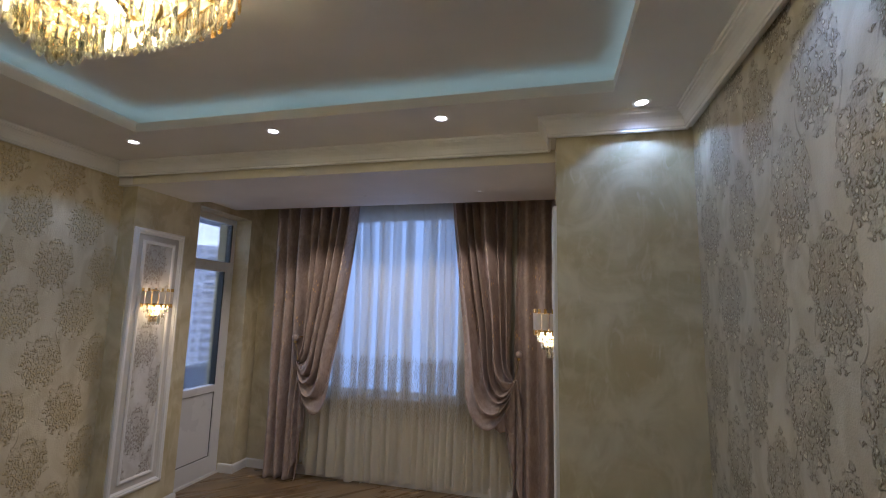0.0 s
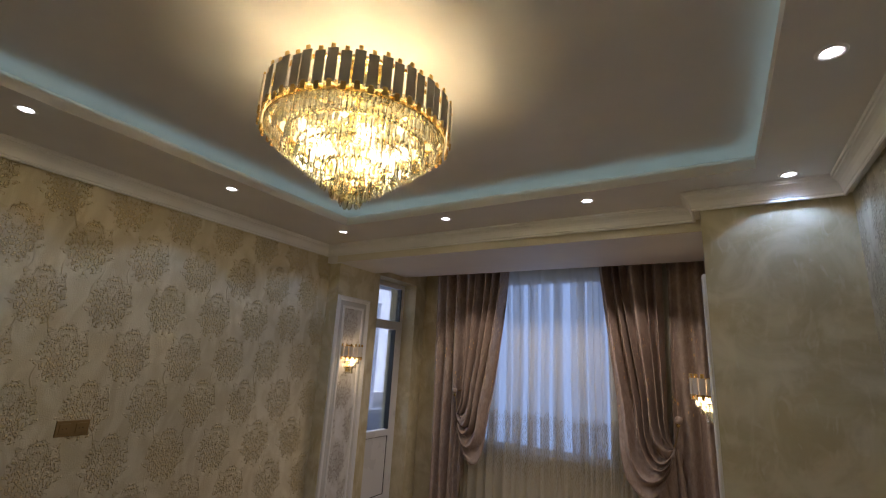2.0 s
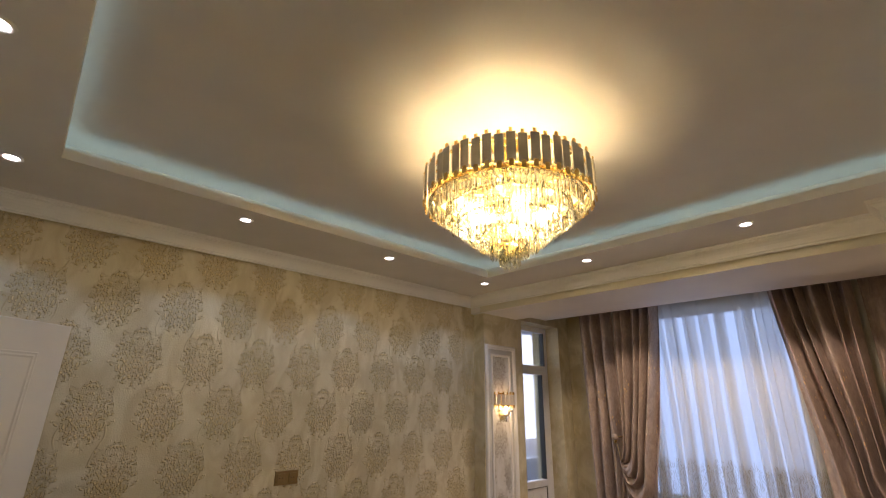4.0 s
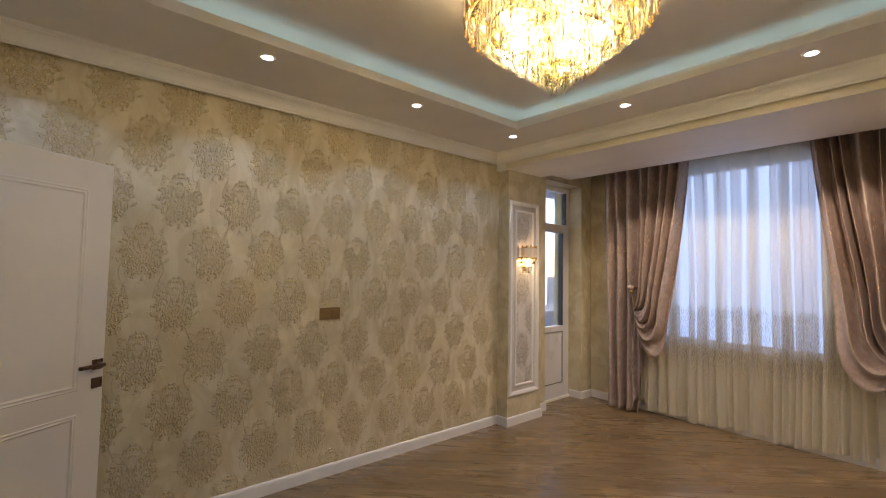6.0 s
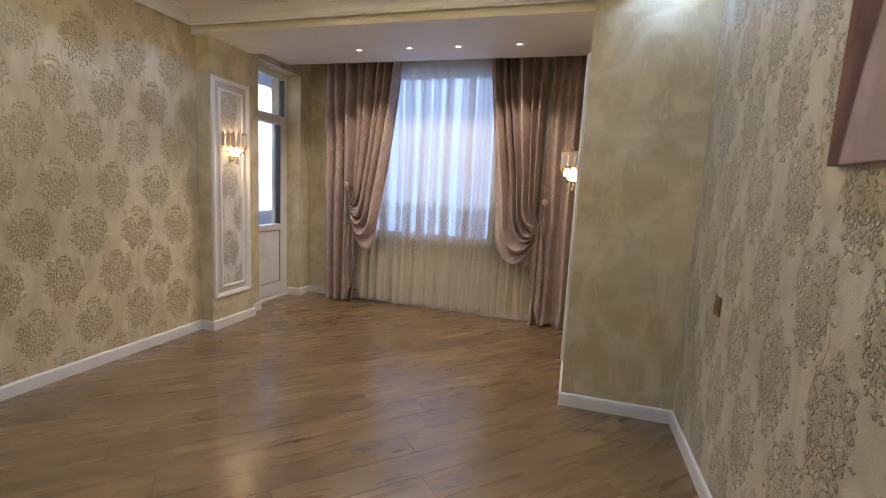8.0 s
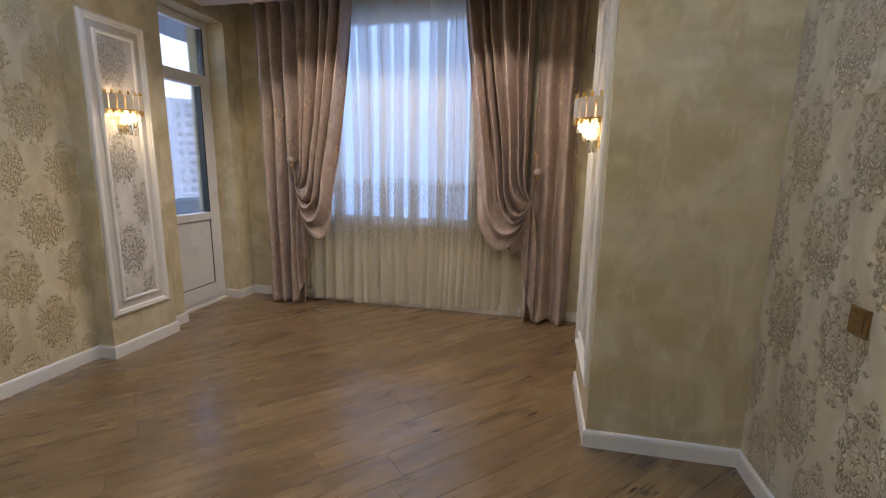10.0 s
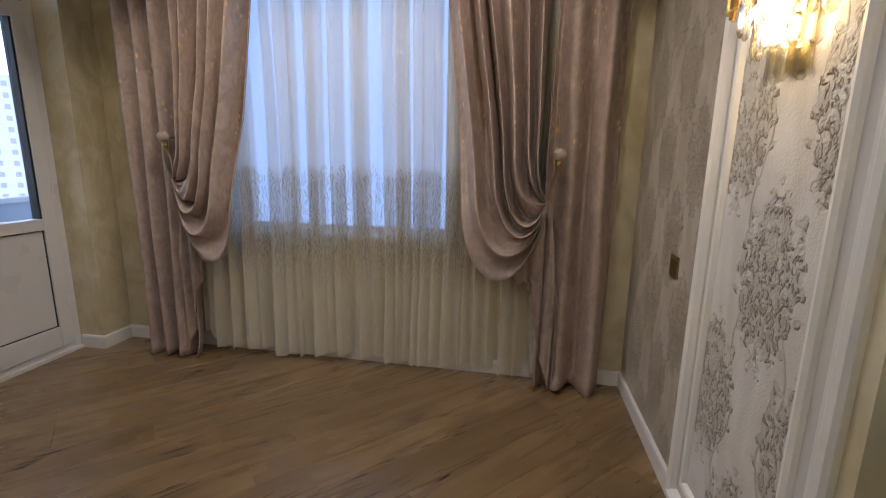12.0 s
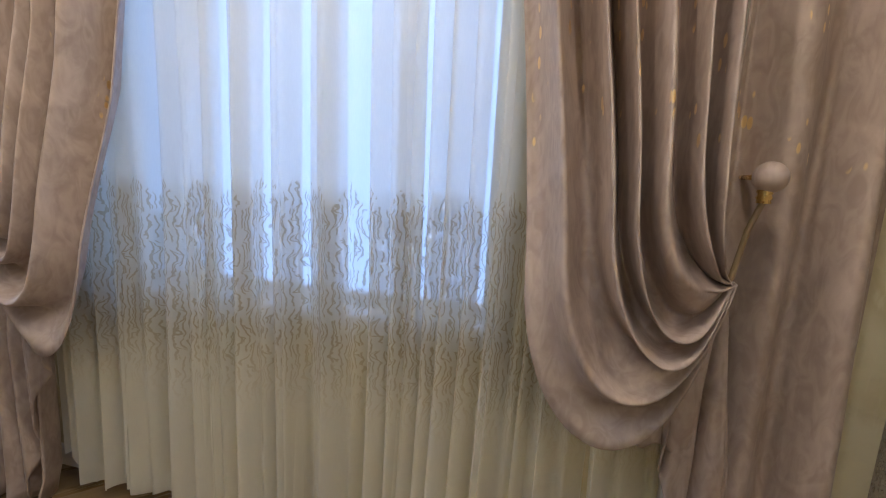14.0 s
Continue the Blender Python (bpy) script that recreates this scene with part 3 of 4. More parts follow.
for r, z0, z1, count in ((0.352, 2.53, 2.60, 100), (0.322, 2.50, 2.585, 90), (0.275, 2.462, 2.555, 76), (0.225, 2.424, 2.52, 62), (0.175, 2.385, 2.48, 48), (0.125, 2.345, 2.44, 34), (0.08, 2.31, 2.40, 22), (0.042, 2.275, 2.37, 11)):
    bm = bmesh.new()
    for i in range(count):
        a = 2 * math.pi * (i + rng.uniform(-0.15, 0.15)) / count
        prism(bm, r * math.cos(a), r * math.sin(a), zz(z0 + rng.uniform(-0.006, 0.006)), zz(z1), 0.0115, a + math.pi / 2 + rng.uniform(-0.35, 0.35))
    o = obj("crystal_tier", bm, CRYSTAL, ch)
    o["kind"] = "stuff"
    o.visible_shadow = False
for i in range(9):
    a = 2 * math.pi * i / 9
    bm = bmesh.new()
    r = 0.22 if i < 6 else 0.09
    a = 2 * math.pi * i / (6 if i < 6 else 3)
    bmesh.ops.create_uvsphere(bm, u_segments=12, v_segments=8, radius=0.016, matrix=Matrix.Translation((r * math.cos(a), r * math.sin(a), zz(2.56 if i < 6 else 2.47))) @ Matrix.Diagonal((1, 1, 1.6, 1)))
    obj("bulb", bm, BULB, ch, True)
point_lamp("chandelier_uplight", (*CH, 2.585), CHANDELIER_W * 0.03, (0.88, 0.86, 0.22), 0.08)
for i in range(5):
    a = 2 * math.pi * (i + 0.5) / 5
    point_lamp("chandelier_light", (CH[0] + 0.17 * math.cos(a), CH[1] + 0.17 * math.sin(a), 2.50), CHANDELIER_W * 0.122, (0.98, 0.88, 0.49), 0.03)


# ---- wall sconces ----
def sconce(place, turn):
    base = thing("wall_sconce", "gold wall sconce with pale plates and hanging crystals, lit", "wall lamp", (0, 0, 0), "crystal wall sconces")
    base.matrix_world = Matrix.Translation(place) @ Matrix.Rotation(turn, 4, "Z")
    boxes("back_plate", GOLD, (0.0, 0.012, -0.035, 0.035, -0.02, 0.235), parent=base, bevel=0.003)
    for z, r in ((0.215, 0.115), (0.118, 0.115), (0.116, 0.078), (0.072, 0.050)):
        bm = bmesh.new()
        lathe(bm, [(r - 0.004, z - 0.004), (r + 0.004, z - 0.004), (r + 0.004, z + 0.004), (r - 0.004, z + 0.004), (r - 0.004, z - 0.004)], 24, (0.006, 0, 0), math.pi, -math.pi / 2)
        obj("half_ring", bm, GOLD, base)
    bm = bmesh.new()
    add_box(bm, -0.003, 0.003, -0.019, 0.019, 0.122, 0.218, 0.0015)
    plate = obj("plate", bm, STEEL_PLATE, base)
    bm = bmesh.new()
    add_box(bm, -0.004, 0.004, -0.008, 0.008, 0.092, 0.124, 0.001)
    foot = obj("plate_foot", bm, GOLD, base)
    bm = bmesh.new()
    add_box(bm, -0.004, 0.004, -0.007, 0.007, 0.216, 0.242, 0.001)
    tip = obj("plate_tip", bm, GOLD, base)
    for i in range(9):
        m = Matrix.Translation((0.006, 0, 0)) @ Matrix.Rotation(math.pi * (i / 8 - 0.5) * 0.94, 4, "Z") @ Matrix.Translation((0.122, 0, 0))
        for first in (plate, foot, tip):
            o = first if i == 0 else first.copy()
            if i:
                scene.collection.objects.link(o)
            o.parent = base
            o.matrix_basis = m
    for r, z0, z1, count in ((0.098, 0.052, 0.118, 11), (0.072, 0.010, 0.078, 8), (0.044, -0.042, 0.030, 5)):
        bm = bmesh.new()
        for i in range(count):
            a = math.pi * ((i + 0.5) / count - 0.5)
            prism(bm, 0.008 + r * math.cos(a), r * math.sin(a), z0, z1, 0.0125, a + math.pi / 2 + 0.12 * (i % 2))
        o = obj("crystal_tier", bm, CRYSTAL, base)
        o["kind"] = "stuff"
        o.visible_shadow = False
    bm = bmesh.new()
    bmesh.ops.create_uvsphere(bm, u_segments=12, v_segments=8, radius=0.014, matrix=Matrix.Translation((0.05, 0, 0.085)) @ Matrix.Diagonal((1, 1, 1.6, 1)))
    obj("bulb", bm, SCONCE_BULB, base, True)
    p = base.matrix_world @ Vector((0.055, 0, 0.07))
    point_lamp("sconce_light", p, SCONCE_W, WARM, 0.07)


sconce((XP + 0.006, 0.515, 1.575), 0.0)
sconce((XPE - 0.006, 0.30, 1.475), math.pi)


# ---- switches and sockets ----
def wall_plate(plane, side, y, z, gangs, label):
    base = thing("wall_socket", label, "socket", (plane, y, z))
    w = 0.082 * gangs / 2
    a, b = sorted((0.0, side * 0.009))
    boxes("plate", SOCKET, (a, b, -w, w, -0.044, 0.044), parent=base, bevel=0.002)
    for g in range(gangs):
        c = -w + 0.082 * (g + 0.5)
        a, b = sorted((side * 0.006, side * 0.012))
        boxes("insert", SOCKET, (a, b, c - 0.026, c + 0.026, -0.028, 0.028), parent=base, bevel=0.002)
        for k in (-0.009, 0.009):
            a, b = sorted((side * 0.011, side * 0.0126))
            boxes("slot", BRONZE, (a, b, c + k - 0.0025, c + k + 0.0025, -0.003, 0.003), parent=base)
    return base


wall_plate(XW, 1, -1.615, 1.205, 2, "double bronze gold wall socket on damask paper")
wall_plate(XE, -1, -0.59, 0.91, 1, "single bronze gold wall socket on damask paper")
wall_plate(XBE, -1, 1.22, 0.875, 1, "single bronze gold wall socket beside the curtain")

# ---- picture on the east wall ----
m = Nodes("brown_canvas_print")
smear = m.noise(1.0, 5.0, vector=m.coords((3, 2.2, 1.4)), distortion=1.6)
dark = m.noise(1.0, 3.0, vector=m.coords((6, 5, 3.2)), distortion=1.0)
c = m.mix(m.ramp(smear, 0.35, 0.62), (0.085, 0.030, 0.016), (0.20, 0.085, 0.045))
side = m.add("SeparateXYZ", Vector=m.coords())
edge = m.math("ADD", side.outputs[1], m.math("ADD", m.math("MULTIPLY", side.outputs[2], 0.2), m.math("MULTIPLY", smear, 0.06)))
c = m.mix(m.ramp(edge, 0.375, 0.395, 1.0, 0.0), c, m.mix(m.ramp(dark, 0.4, 0.7), (0.36, 0.27, 0.26), (0.46, 0.36, 0.35)))
c = m.mix(m.math("MULTIPLY", m.ramp(dark, 0.50, 0.66, 0.0, 0.8), m.ramp(side.outputs[2], -0.15, 0.05)), c, (0.03, 0.016, 0.012))
m.bump(m.noise(600.0, 1.0), 0.2, 0.0005)
CANVAS = m.base(Base_Color=c, Roughness=0.5)
pic = thing("wall_picture", "unframed canvas print in dark brown and mauve", "picture", (XE, -1.93, 1.90))
boxes("canvas", CANVAS, (-0.03, 0.0, -0.5, 0.5, -0.38, 0.38), parent=pic, bevel=0.003)

# ---- room door, standing open against the west wall ----
door = thing("room_door", "white lacquered panelled door standing open, dark handle", "door")
door.matrix_world = Matrix.Translation((-0.80, YS + 0.02, 0.008)) @ Matrix.Rotation(math.atan2(0.69, -0.48), 4, "Z")
boxes("leaf", DOOR_PAINT, (0, 0.825, -0.02, 0.02, 0, 2.04), parent=door, bevel=0.003)


def door_moulding(x0, x1, z0, z1, face):
    bm = bmesh.new()
    prof = [(0, 0), (0.004, 0.003), (0.012, 0.0012), (0.020, 0.0035), (0.026, 0.0006), (0.028, 0)]
    rings = []
    for cx, cz, sx, sz in ((x0, z0, 1, 1), (x1, z0, -1, 1), (x1, z1, -1, -1), (x0, z1, 1, -1)):
        rings.append([bm.verts.new((cx + sx * d, face * (0.02 + h), cz + sz * d)) for d, h in prof])
    for i in range(4):
        a, b = rings[i], rings[(i + 1) % 4]
        for j in range(len(prof) - 1):
            bm.faces.new((a[j], b[j], b[j + 1], a[j + 1]))
    bmesh.ops.recalc_face_normals(bm, faces=bm.faces)
    return obj("moulding", bm, DOOR_PAINT, door)


for face in (-1, 1):
    door_moulding(0.14, 0.705, 0.93, 1.90, face)
    door_moulding(0.14, 0.705, 0.16, 0.82, face)
    a, b = sorted((face * 0.02, face * 0.028))
    boxes("rosette", BRONZE, (0.765, 0.815, a, b, 1.015, 1.065), parent=door, bevel=0.002)
    boxes("lock_rosette", BRONZE, (0.765, 0.815, a, b, 0.925, 0.975), parent=door, bevel=0.002)
    a, b = sorted((face * 0.028, face * 0.065))
    boxes("handle_neck", BRONZE, (0.782, 0.798, a, b, 1.032, 1.048), parent=door, bevel=0.002)
    a, b = sorted((face * 0.055, face * 0.068))
    boxes("handle", BRONZE, (0.675, 0.80, a, b, 1.031, 1.049), parent=door, bevel=0.003)
structure(boxes("door_frame", DOOR_PAINT, (-0.83, -0.80, YS - 0.21, YS + 0.006, 0, 2.09), (0.04, 0.07, YS - 0.21, YS + 0.006, 0, 2.09), (-0.80, 0.04, YS - 0.21, YS + 0.006, 2.06, 2.09),
                (-0.91, -0.83, YS, YS + 0.014, 0, 2.16), (0.07, 0.15, YS, YS + 0.014, 0, 2.16), (-0.83, 0.07, YS, YS + 0.014, 2.09, 2.16)), "white door frame and casing", "door frame")

# ---- balcony door ----
bd = thing("balcony_door", "closed white plastic balcony door with glass and a transom light", "door", (XD, YD0, 0))
F = lambda y0, y1, z0, z1, x0=-0.07, x1=0.0: (x0, x1, y0, y1, z0, z1)
W = YD1 - YD0
boxes("frame", PVC, F(0, 0.055, 0.02, 2.62), F(W - 0.055, W, 0.02, 2.62), F(0.055, W - 0.055, 2.56, 2.62), F(0.055, W - 0.055, 2.06, 2.15), F(0.055, W - 0.055, 0.02, 0.06), parent=bd, bevel=0.004)
leaf = boxes("leaf", PVC, F(0.05, 0.13, 0.055, 2.065, -0.055, 0.014), F(W - 0.135, W - 0.05, 0.055, 2.065, -0.055, 0.014), F(0.13, W - 0.135, 2.045, 2.067, -0.055, 0.014),
             F(0.13, W - 0.135, 0.82, 0.89, -0.055, 0.014), F(0.13, W - 0.135, 0.055, 0.19, -0.055, 0.014), parent=bd, bevel=0.005)
boxes("lower_panel", PVC, F(0.135, W - 0.14, 0.195, 0.815, -0.04, -0.004), parent=bd)
boxes("gasket", RUBBER, F(0.13, 0.134, 0.89, 2.045, -0.05, 0.006), F(W - 0.147, W - 0.135, 0.89, 2.045, -0.05, 0.006), F(W - 0.067, W - 0.055, 2.15, 2.56, -0.06, -0.002), F(W - 0.140, W - 0.135, 0.19, 0.82, -0.05, 0.002),
      F(0.13, W - 0.135, 0.814, 0.82, -0.05, 0.002), F(0.13, W - 0.135, 0.19, 0.196, -0.05, 0.002), parent=bd)
g = boxes("glass_pane", GLASS, F(0.134, W - 0.147, 0.89, 2.045, -0.03, -0.024), parent=bd)
g.visible_shadow = False
g = boxes("transom_pane", GLASS, F(0.055, W - 0.067, 2.15, 2.56, -0.03, -0.024), parent=bd)
g.visible_shadow = False
for z in (0.30, 1.02, 1.95):
    boxes("hinge", PVC, F(W - 0.062, W - 0.040, z, z + 0.09, 0.0, 0.022), parent=bd, bevel=0.006)
boxes("handle", BRONZE, F(0.085, 0.10, 1.02, 1.15, 0.02, 0.05), F(0.085, 0.10, 1.13, 1.15, 0.012, 0.05), parent=bd, bevel=0.003)
structure(boxes("door_sill", WHITE, (XD - 0.1, XD + 0.03, YD0 - 0.02, YD1 + 0.02, 0.0, 0.02)), "white threshold of the balcony door", "threshold")

# ---- window ----
win = thing("window", "wide white plastic window behind the voile", "window")
win.matrix_world = tilt
a, b = WX0 - 0.16, WX1 - 0.16
boxes("frame", PVC, (a, a + 0.06, 0.12, 0.19, WZ0, WZ1), (b - 0.06, b, 0.12, 0.19, WZ0, WZ1), (a + 0.06, b - 0.06, 0.12, 0.19, WZ0, WZ0 + 0.06), (a + 0.06, b - 0.06, 0.12, 0.19, WZ1 - 0.06, WZ1), parent=win, bevel=0.004)
g = boxes("glass_pane", GLASS, (a + 0.06, b - 0.06, 0.15, 0.156, WZ0 + 0.06, WZ1 - 0.06), parent=win)
g.visible_shadow = False
o = boxes("window_sill", PVC, (a + 0.002, b - 0.002, 0.0, 0.12, WZ0, WZ0 + 0.02), bevel=0.008)
o.matrix_world = tilt
structure(o, "white window sill behind the voile", "window sill")

# ---- curtains ----
YC = 1.80
smooth = lambda t: t * t * (3 - 2 * t)


def bez(a, b, c, d, t):
    s = 1 - t
    return a * s ** 3 + 3 * b * s * s * t + 3 * c * s * t * t + d * t ** 3


def drape(tie, inner_top, outer_top, outer_bottom, swag, seed, folds, fall, hem):
    """A velvet curtain: a straight outer fall, an inner part gathered to the tie in a swag, and a tail below it."""
    tx, tz = tie
    s = 1 if inner_top > tx else -1
    r = random.Random(seed)
    ph = [r.uniform(0, 6.28) for _ in range(8)]
    base = thing("curtain", "taupe mauve velvet curtain tied back in a swag", "curtain", (0, 0, 0), "velvet curtains")

    def pleat(q, amp):
        q += 0.16 * math.sin(2.1 * q + ph[6]) + 0.08 * math.sin(5.3 * q + ph[7])
        amp *= 0.85 + 0.3 * math.sin(1.7 * q + ph[1])
        return amp * (1.0 - 2.0 * abs(math.cos(math.pi * q)) ** 0.7 + 0.18 * math.sin(q * 4 * math.pi + 1.1))

    # outer fall
    def outer(u, v):
        z = 2.80 * (1 - v) + 0.012 * v
        x = (outer_top * (1 - v) + outer_bottom * v) * u + ((tx - s * 0.02) * (1 - v) + (tx + s * 0.02) * v) * (1 - u)
        q = u * fall + 0.12 * math.sin(v * 3 + ph[0])
        y = YC + 0.012 + (pleat(q + 0.1, 0.016) + (0.054 + 0.010 * v) * math.sin(q * 2 * math.pi + ph[6])) * (0.8 + 0.2 * math.sin(5 * u + ph[1])) - 0.03 * v * v
        if v > 0.965:
            y -= 0.04 * (v - 0.965) / 0.035 * (0.5 + 0.5 * math.sin(u * 17 + ph[2]))
        return (x + 0.006 * math.sin(9 * v + 8 * u), y, max(z + 0.018 * math.sin(u * 9 + ph[3]) * (v > 0.99), 0.006))

    surface("outer_fall", VELVET, outer, 64, 60, base, 0.006)

    # gathered inner part: each thread runs down, round the belly of the swag and up into the tie
    ex, ez, c1x, c1z, c2x, c2z = swag

    def inner(u, v):
        k = u ** 0.62
        lerp = lambda a, b: a * (1 - k) + b * k
        x0 = inner_top * (1 - u) + (tx + s * 0.02) * u
        qx, qz = lerp(ex, tx + s * 0.05), lerp(ez, tz + 0.38)
        if v < 0.55:
            t = v / 0.55
            x = bez(x0, x0 * 0.8 + qx * 0.2, x0 * 0.1 + qx * 0.9, qx, t)
            z = bez(2.80, 2.2, qz + 0.42, qz, t)
        else:
            t = (v - 0.55) / 0.45
            ax, az = lerp(c1x, tx + s * 0.06), lerp(c1z, tz + 0.20)
            bx, bz = lerp(c2x, tx + s * 0.05), lerp(c2z, tz + 0.08)
            x, z = bez(qx, ax, bx, tx, t), bez(qz, az, bz, tz, t)
        near = smooth(max(0.0, (v - 0.66) / 0.34))
        belly = math.sin(math.pi * min(1.0, max(0.0, (v - 0.38) / 0.62))) ** 1.2
        pouch = 1 - 0.5 * belly * max(0.0, 1 - u / 0.22)
        wave = u + 0.035 * math.sin(9 * u + ph[3]) + 0.02 * math.sin(17 * u + ph[6])
        a = 2 * math.pi * (wave * folds + 0.10 * math.sin(4 * v + ph[5]) + 0.3 * near * math.sin(11 * u + ph[3]))
        ridge = math.cos(a) + 0.18 * math.cos(2 * a + ph[1])
        y = YC - 0.048 + (0.078 * (1 - 0.74 * near)) * pouch * ridge
        x += s * 0.035 * abs(inner_top - tx) / folds * math.sin(2 * a) * (1 - near) * (1 - 0.8 * belly)
        y -= (0.095 * belly * (0.35 + 0.65 * (1 - u)) + 0.055 * near)
        z += 0.020 * belly * (1 - near) * math.sin(a + 0.8) * pouch
        y += 0.007 * belly * math.sin(u * 41 + 9 * v + ph[4])
        y += 0.028 * near * (1 - near) * 3 * math.sin(1.7 * a + 7 * v + ph[2]) + 0.015 * near * math.sin(2.9 * a + ph[7] + 3 * v) * (1 - 0.6 * near)
        return (x + 0.004 * math.sin(7 * v + 11 * u), y, z)

    surface("swag", VELVET, inner, 170, 110, base, 0.004)

    # loose hem that falls below the belly
    def flap(u, v):
        ax, az = (c1x + c2x) / 2 * (1 - u) + (tx - s * 0.0) * u, (ez + 3 * c1z) / 4 * (1 - u) + (tz - 0.05) * u + 0.06 * (1 - u)
        lx, lz = (c2x + s * 0.06) * (1 - u) + (tx + s * 0.01) * u, hem - 0.010 * math.sin(u * 12)
        return (ax * (1 - v) + lx * v, YC - 0.06 + pleat(u * 2.2 + v * 0.3, 0.016) + 0.02 * v, az * (1 - v) + lz * v)

    surface("flap", VELVET, flap, 30, 16, base, 0.005)

    # tail under the tie
    def tail(u, v):
        xt = tx + s * (0.03 - 0.055 * u)
        xb = tx + s * (0.075 - 0.16 * u)
        low = max(0.008, 0.60 * (1 - u) ** 1.6 - 0.03 + 0.05 * abs(math.sin(u * 7)))
        z = tz * (1 - v) + low * v
        f = min(1.0, (tz - z) / 0.5)
        x = xt * (1 - f) + xb * f
        return (x, YC - 0.03 - 0.012 * f + pleat(u * 2.6 + 0.2 * v, 0.008 + 0.020 * f), z)

    surface("tail", VELVET, tail, 48, 40, base, 0.005)

    # tie-back cord with its ball holder on the wall
    hook = thing("curtain_holdback", "ball-headed curtain holdback with a gold collar and cord", "curtain holdback", (0, 0, 0), "curtain holdbacks")
    kx, kz = tx - s * 0.045, tz + 0.235
    bm = bmesh.new()
    bmesh.ops.create_uvsphere(bm, u_segments=20, v_segments=14, radius=0.034, matrix=Matrix.Translation((kx, YC - 0.105, kz)))
    obj("ball", bm, VELVET, hook, True)
    bm = bmesh.new()
    lathe(bm, [(0.0, 0.012), (0.014, 0.012), (0.016, 0.006), (0.013, 0.0), (0.016, -0.006), (0.013, -0.012), (0.015, -0.018), (0.0, -0.018)], 20, (kx + s * 0.006, YC - 0.105, kz - 0.038))
    obj("collar", bm, GOLD, hook, True)
    curve = bpy.data.curves.new("cord", "CURVE")
    curve.dimensions, curve.bevel_depth, curve.bevel_resolution = "3D", 0.0065, 3
    line = curve.splines.new("POLY")
    pts = [(kx + s * 0.006, YC - 0.105, kz - 0.05), (kx + s * 0.02, YC - 0.085, kz - 0.12), (tx, YC - 0.105, tz + 0.01), (tx + s * 0.02, YC - 0.1, tz - 0.035), (tx + s * 0.01, YC - 0.04, tz - 0.03)]
    line.points.add(len(pts) - 1)
    for p, c in zip(line.points, pts):
        p.co = (*c, 1)
    curve.materials.append(ROPE)
    o = new("cord", curve)
    o.parent = hook
    bm = bmesh.new()
    wall_y = YN(kx) - (YC - 0.105)
    bmesh.ops.create_cone(bm, cap_ends=True, segments=12, radius1=0.006, radius2=0.006, depth=wall_y, matrix=Matrix.Translation((kx, YC - 0.105 + wall_y / 2, kz)) @ Matrix.Rotation(math.pi / 2, 4, "X"))
    obj("stem", bm, GOLD, hook, True)


drape((1.352, 1.085), 0.735, 1.72, 1.70, (0.90, 1.0, 0.955, 0.53, 1.27, 0.53), 3, 6.0, 2.3, 0.625)
drape((-0.80, 1.155), -0.265, -1.25, -1.16, (-0.435, 1.0, -0.45, 0.52, -0.72, 0.56), 8, 5.0, 3.2, 0.73)

SX0, SX1 = -0.82, 1.40
rng = random.Random(21)
turns, long = [(SX0, 0.05, 0.0)], 0.0
while turns[-1][0] < SX1:
    for sign, lo, hi, y in ((1, 0.08, 0.23, 0.10), (-1, 0.025, 0.085, 0.045)):
        step = rng.uniform(lo, hi)
        long += step
        turns.append((turns[-1][0] + sign * step, y + rng.uniform(-0.015, 0.015), long))


def voile_at(u):
    """Place across the window of the cloth at u of its length: it doubles back on itself in flat folds."""
    d = u * long
    k = max(i for i in range(len(turns) - 1) if turns[i][2] <= d)
    (xa, ya, da), (xb, yb, db) = turns[k], turns[k + 1]
    t = (d - da) / (db - da)
    t = min(1.0, max(0.0, t))
    return xa + (xb - xa) * (0.6 * t + 0.4 * smooth(t)), ya + (yb - ya) * smooth(t), k


def voile(u, v):
    x, y, k = voile_at(u)
    d = u * long
    x += 0.012 * math.sin(2.6 * v + 1.7 * x) + 0.006 * math.sin(7 * v + 5 * x) + 0.010 * v * v * math.sin(2 * math.pi * d / 0.083)
    hem = 0.026 + 0.016 * abs(math.sin(d * 30)) + 0.014 * math.sin(9 * x) + 0.010 * (k % 3)
    if x < -0.72:
        hem += 0.13 * smooth(min(1.0, (-0.72 - x) / 0.06))
    ripple = (0.003 + 0.017 * v * v) * math.sin(2 * math.pi * d / 0.083 + 0.9 * math.sin(3.1 * d)) + 0.006 * math.sin(d * 21 + 3 * v)
    return (x, YC + 0.080 + (y - 0.075) * (0.8 + 0.5 * v) + ripple, 2.80 * (1 - v) + hem * v)


voile_thing = surface("voile_curtain", SHEER, voile, 1300, 36, uv=lambda u, v: (long * u, 2.80 * (1 - v) + 0.03 * v))
tagged(voile_thing, "white sheer voile curtain with an embroidered twig band", "sheer curtain")
rail = boxes("curtain_rail", WHITE, (-1.30, 1.78, YC - 0.02, YC + 0.10, 2.81, 2.855))
structure(rail, "white curtain rail hidden in the ceiling slot", "curtain rail")

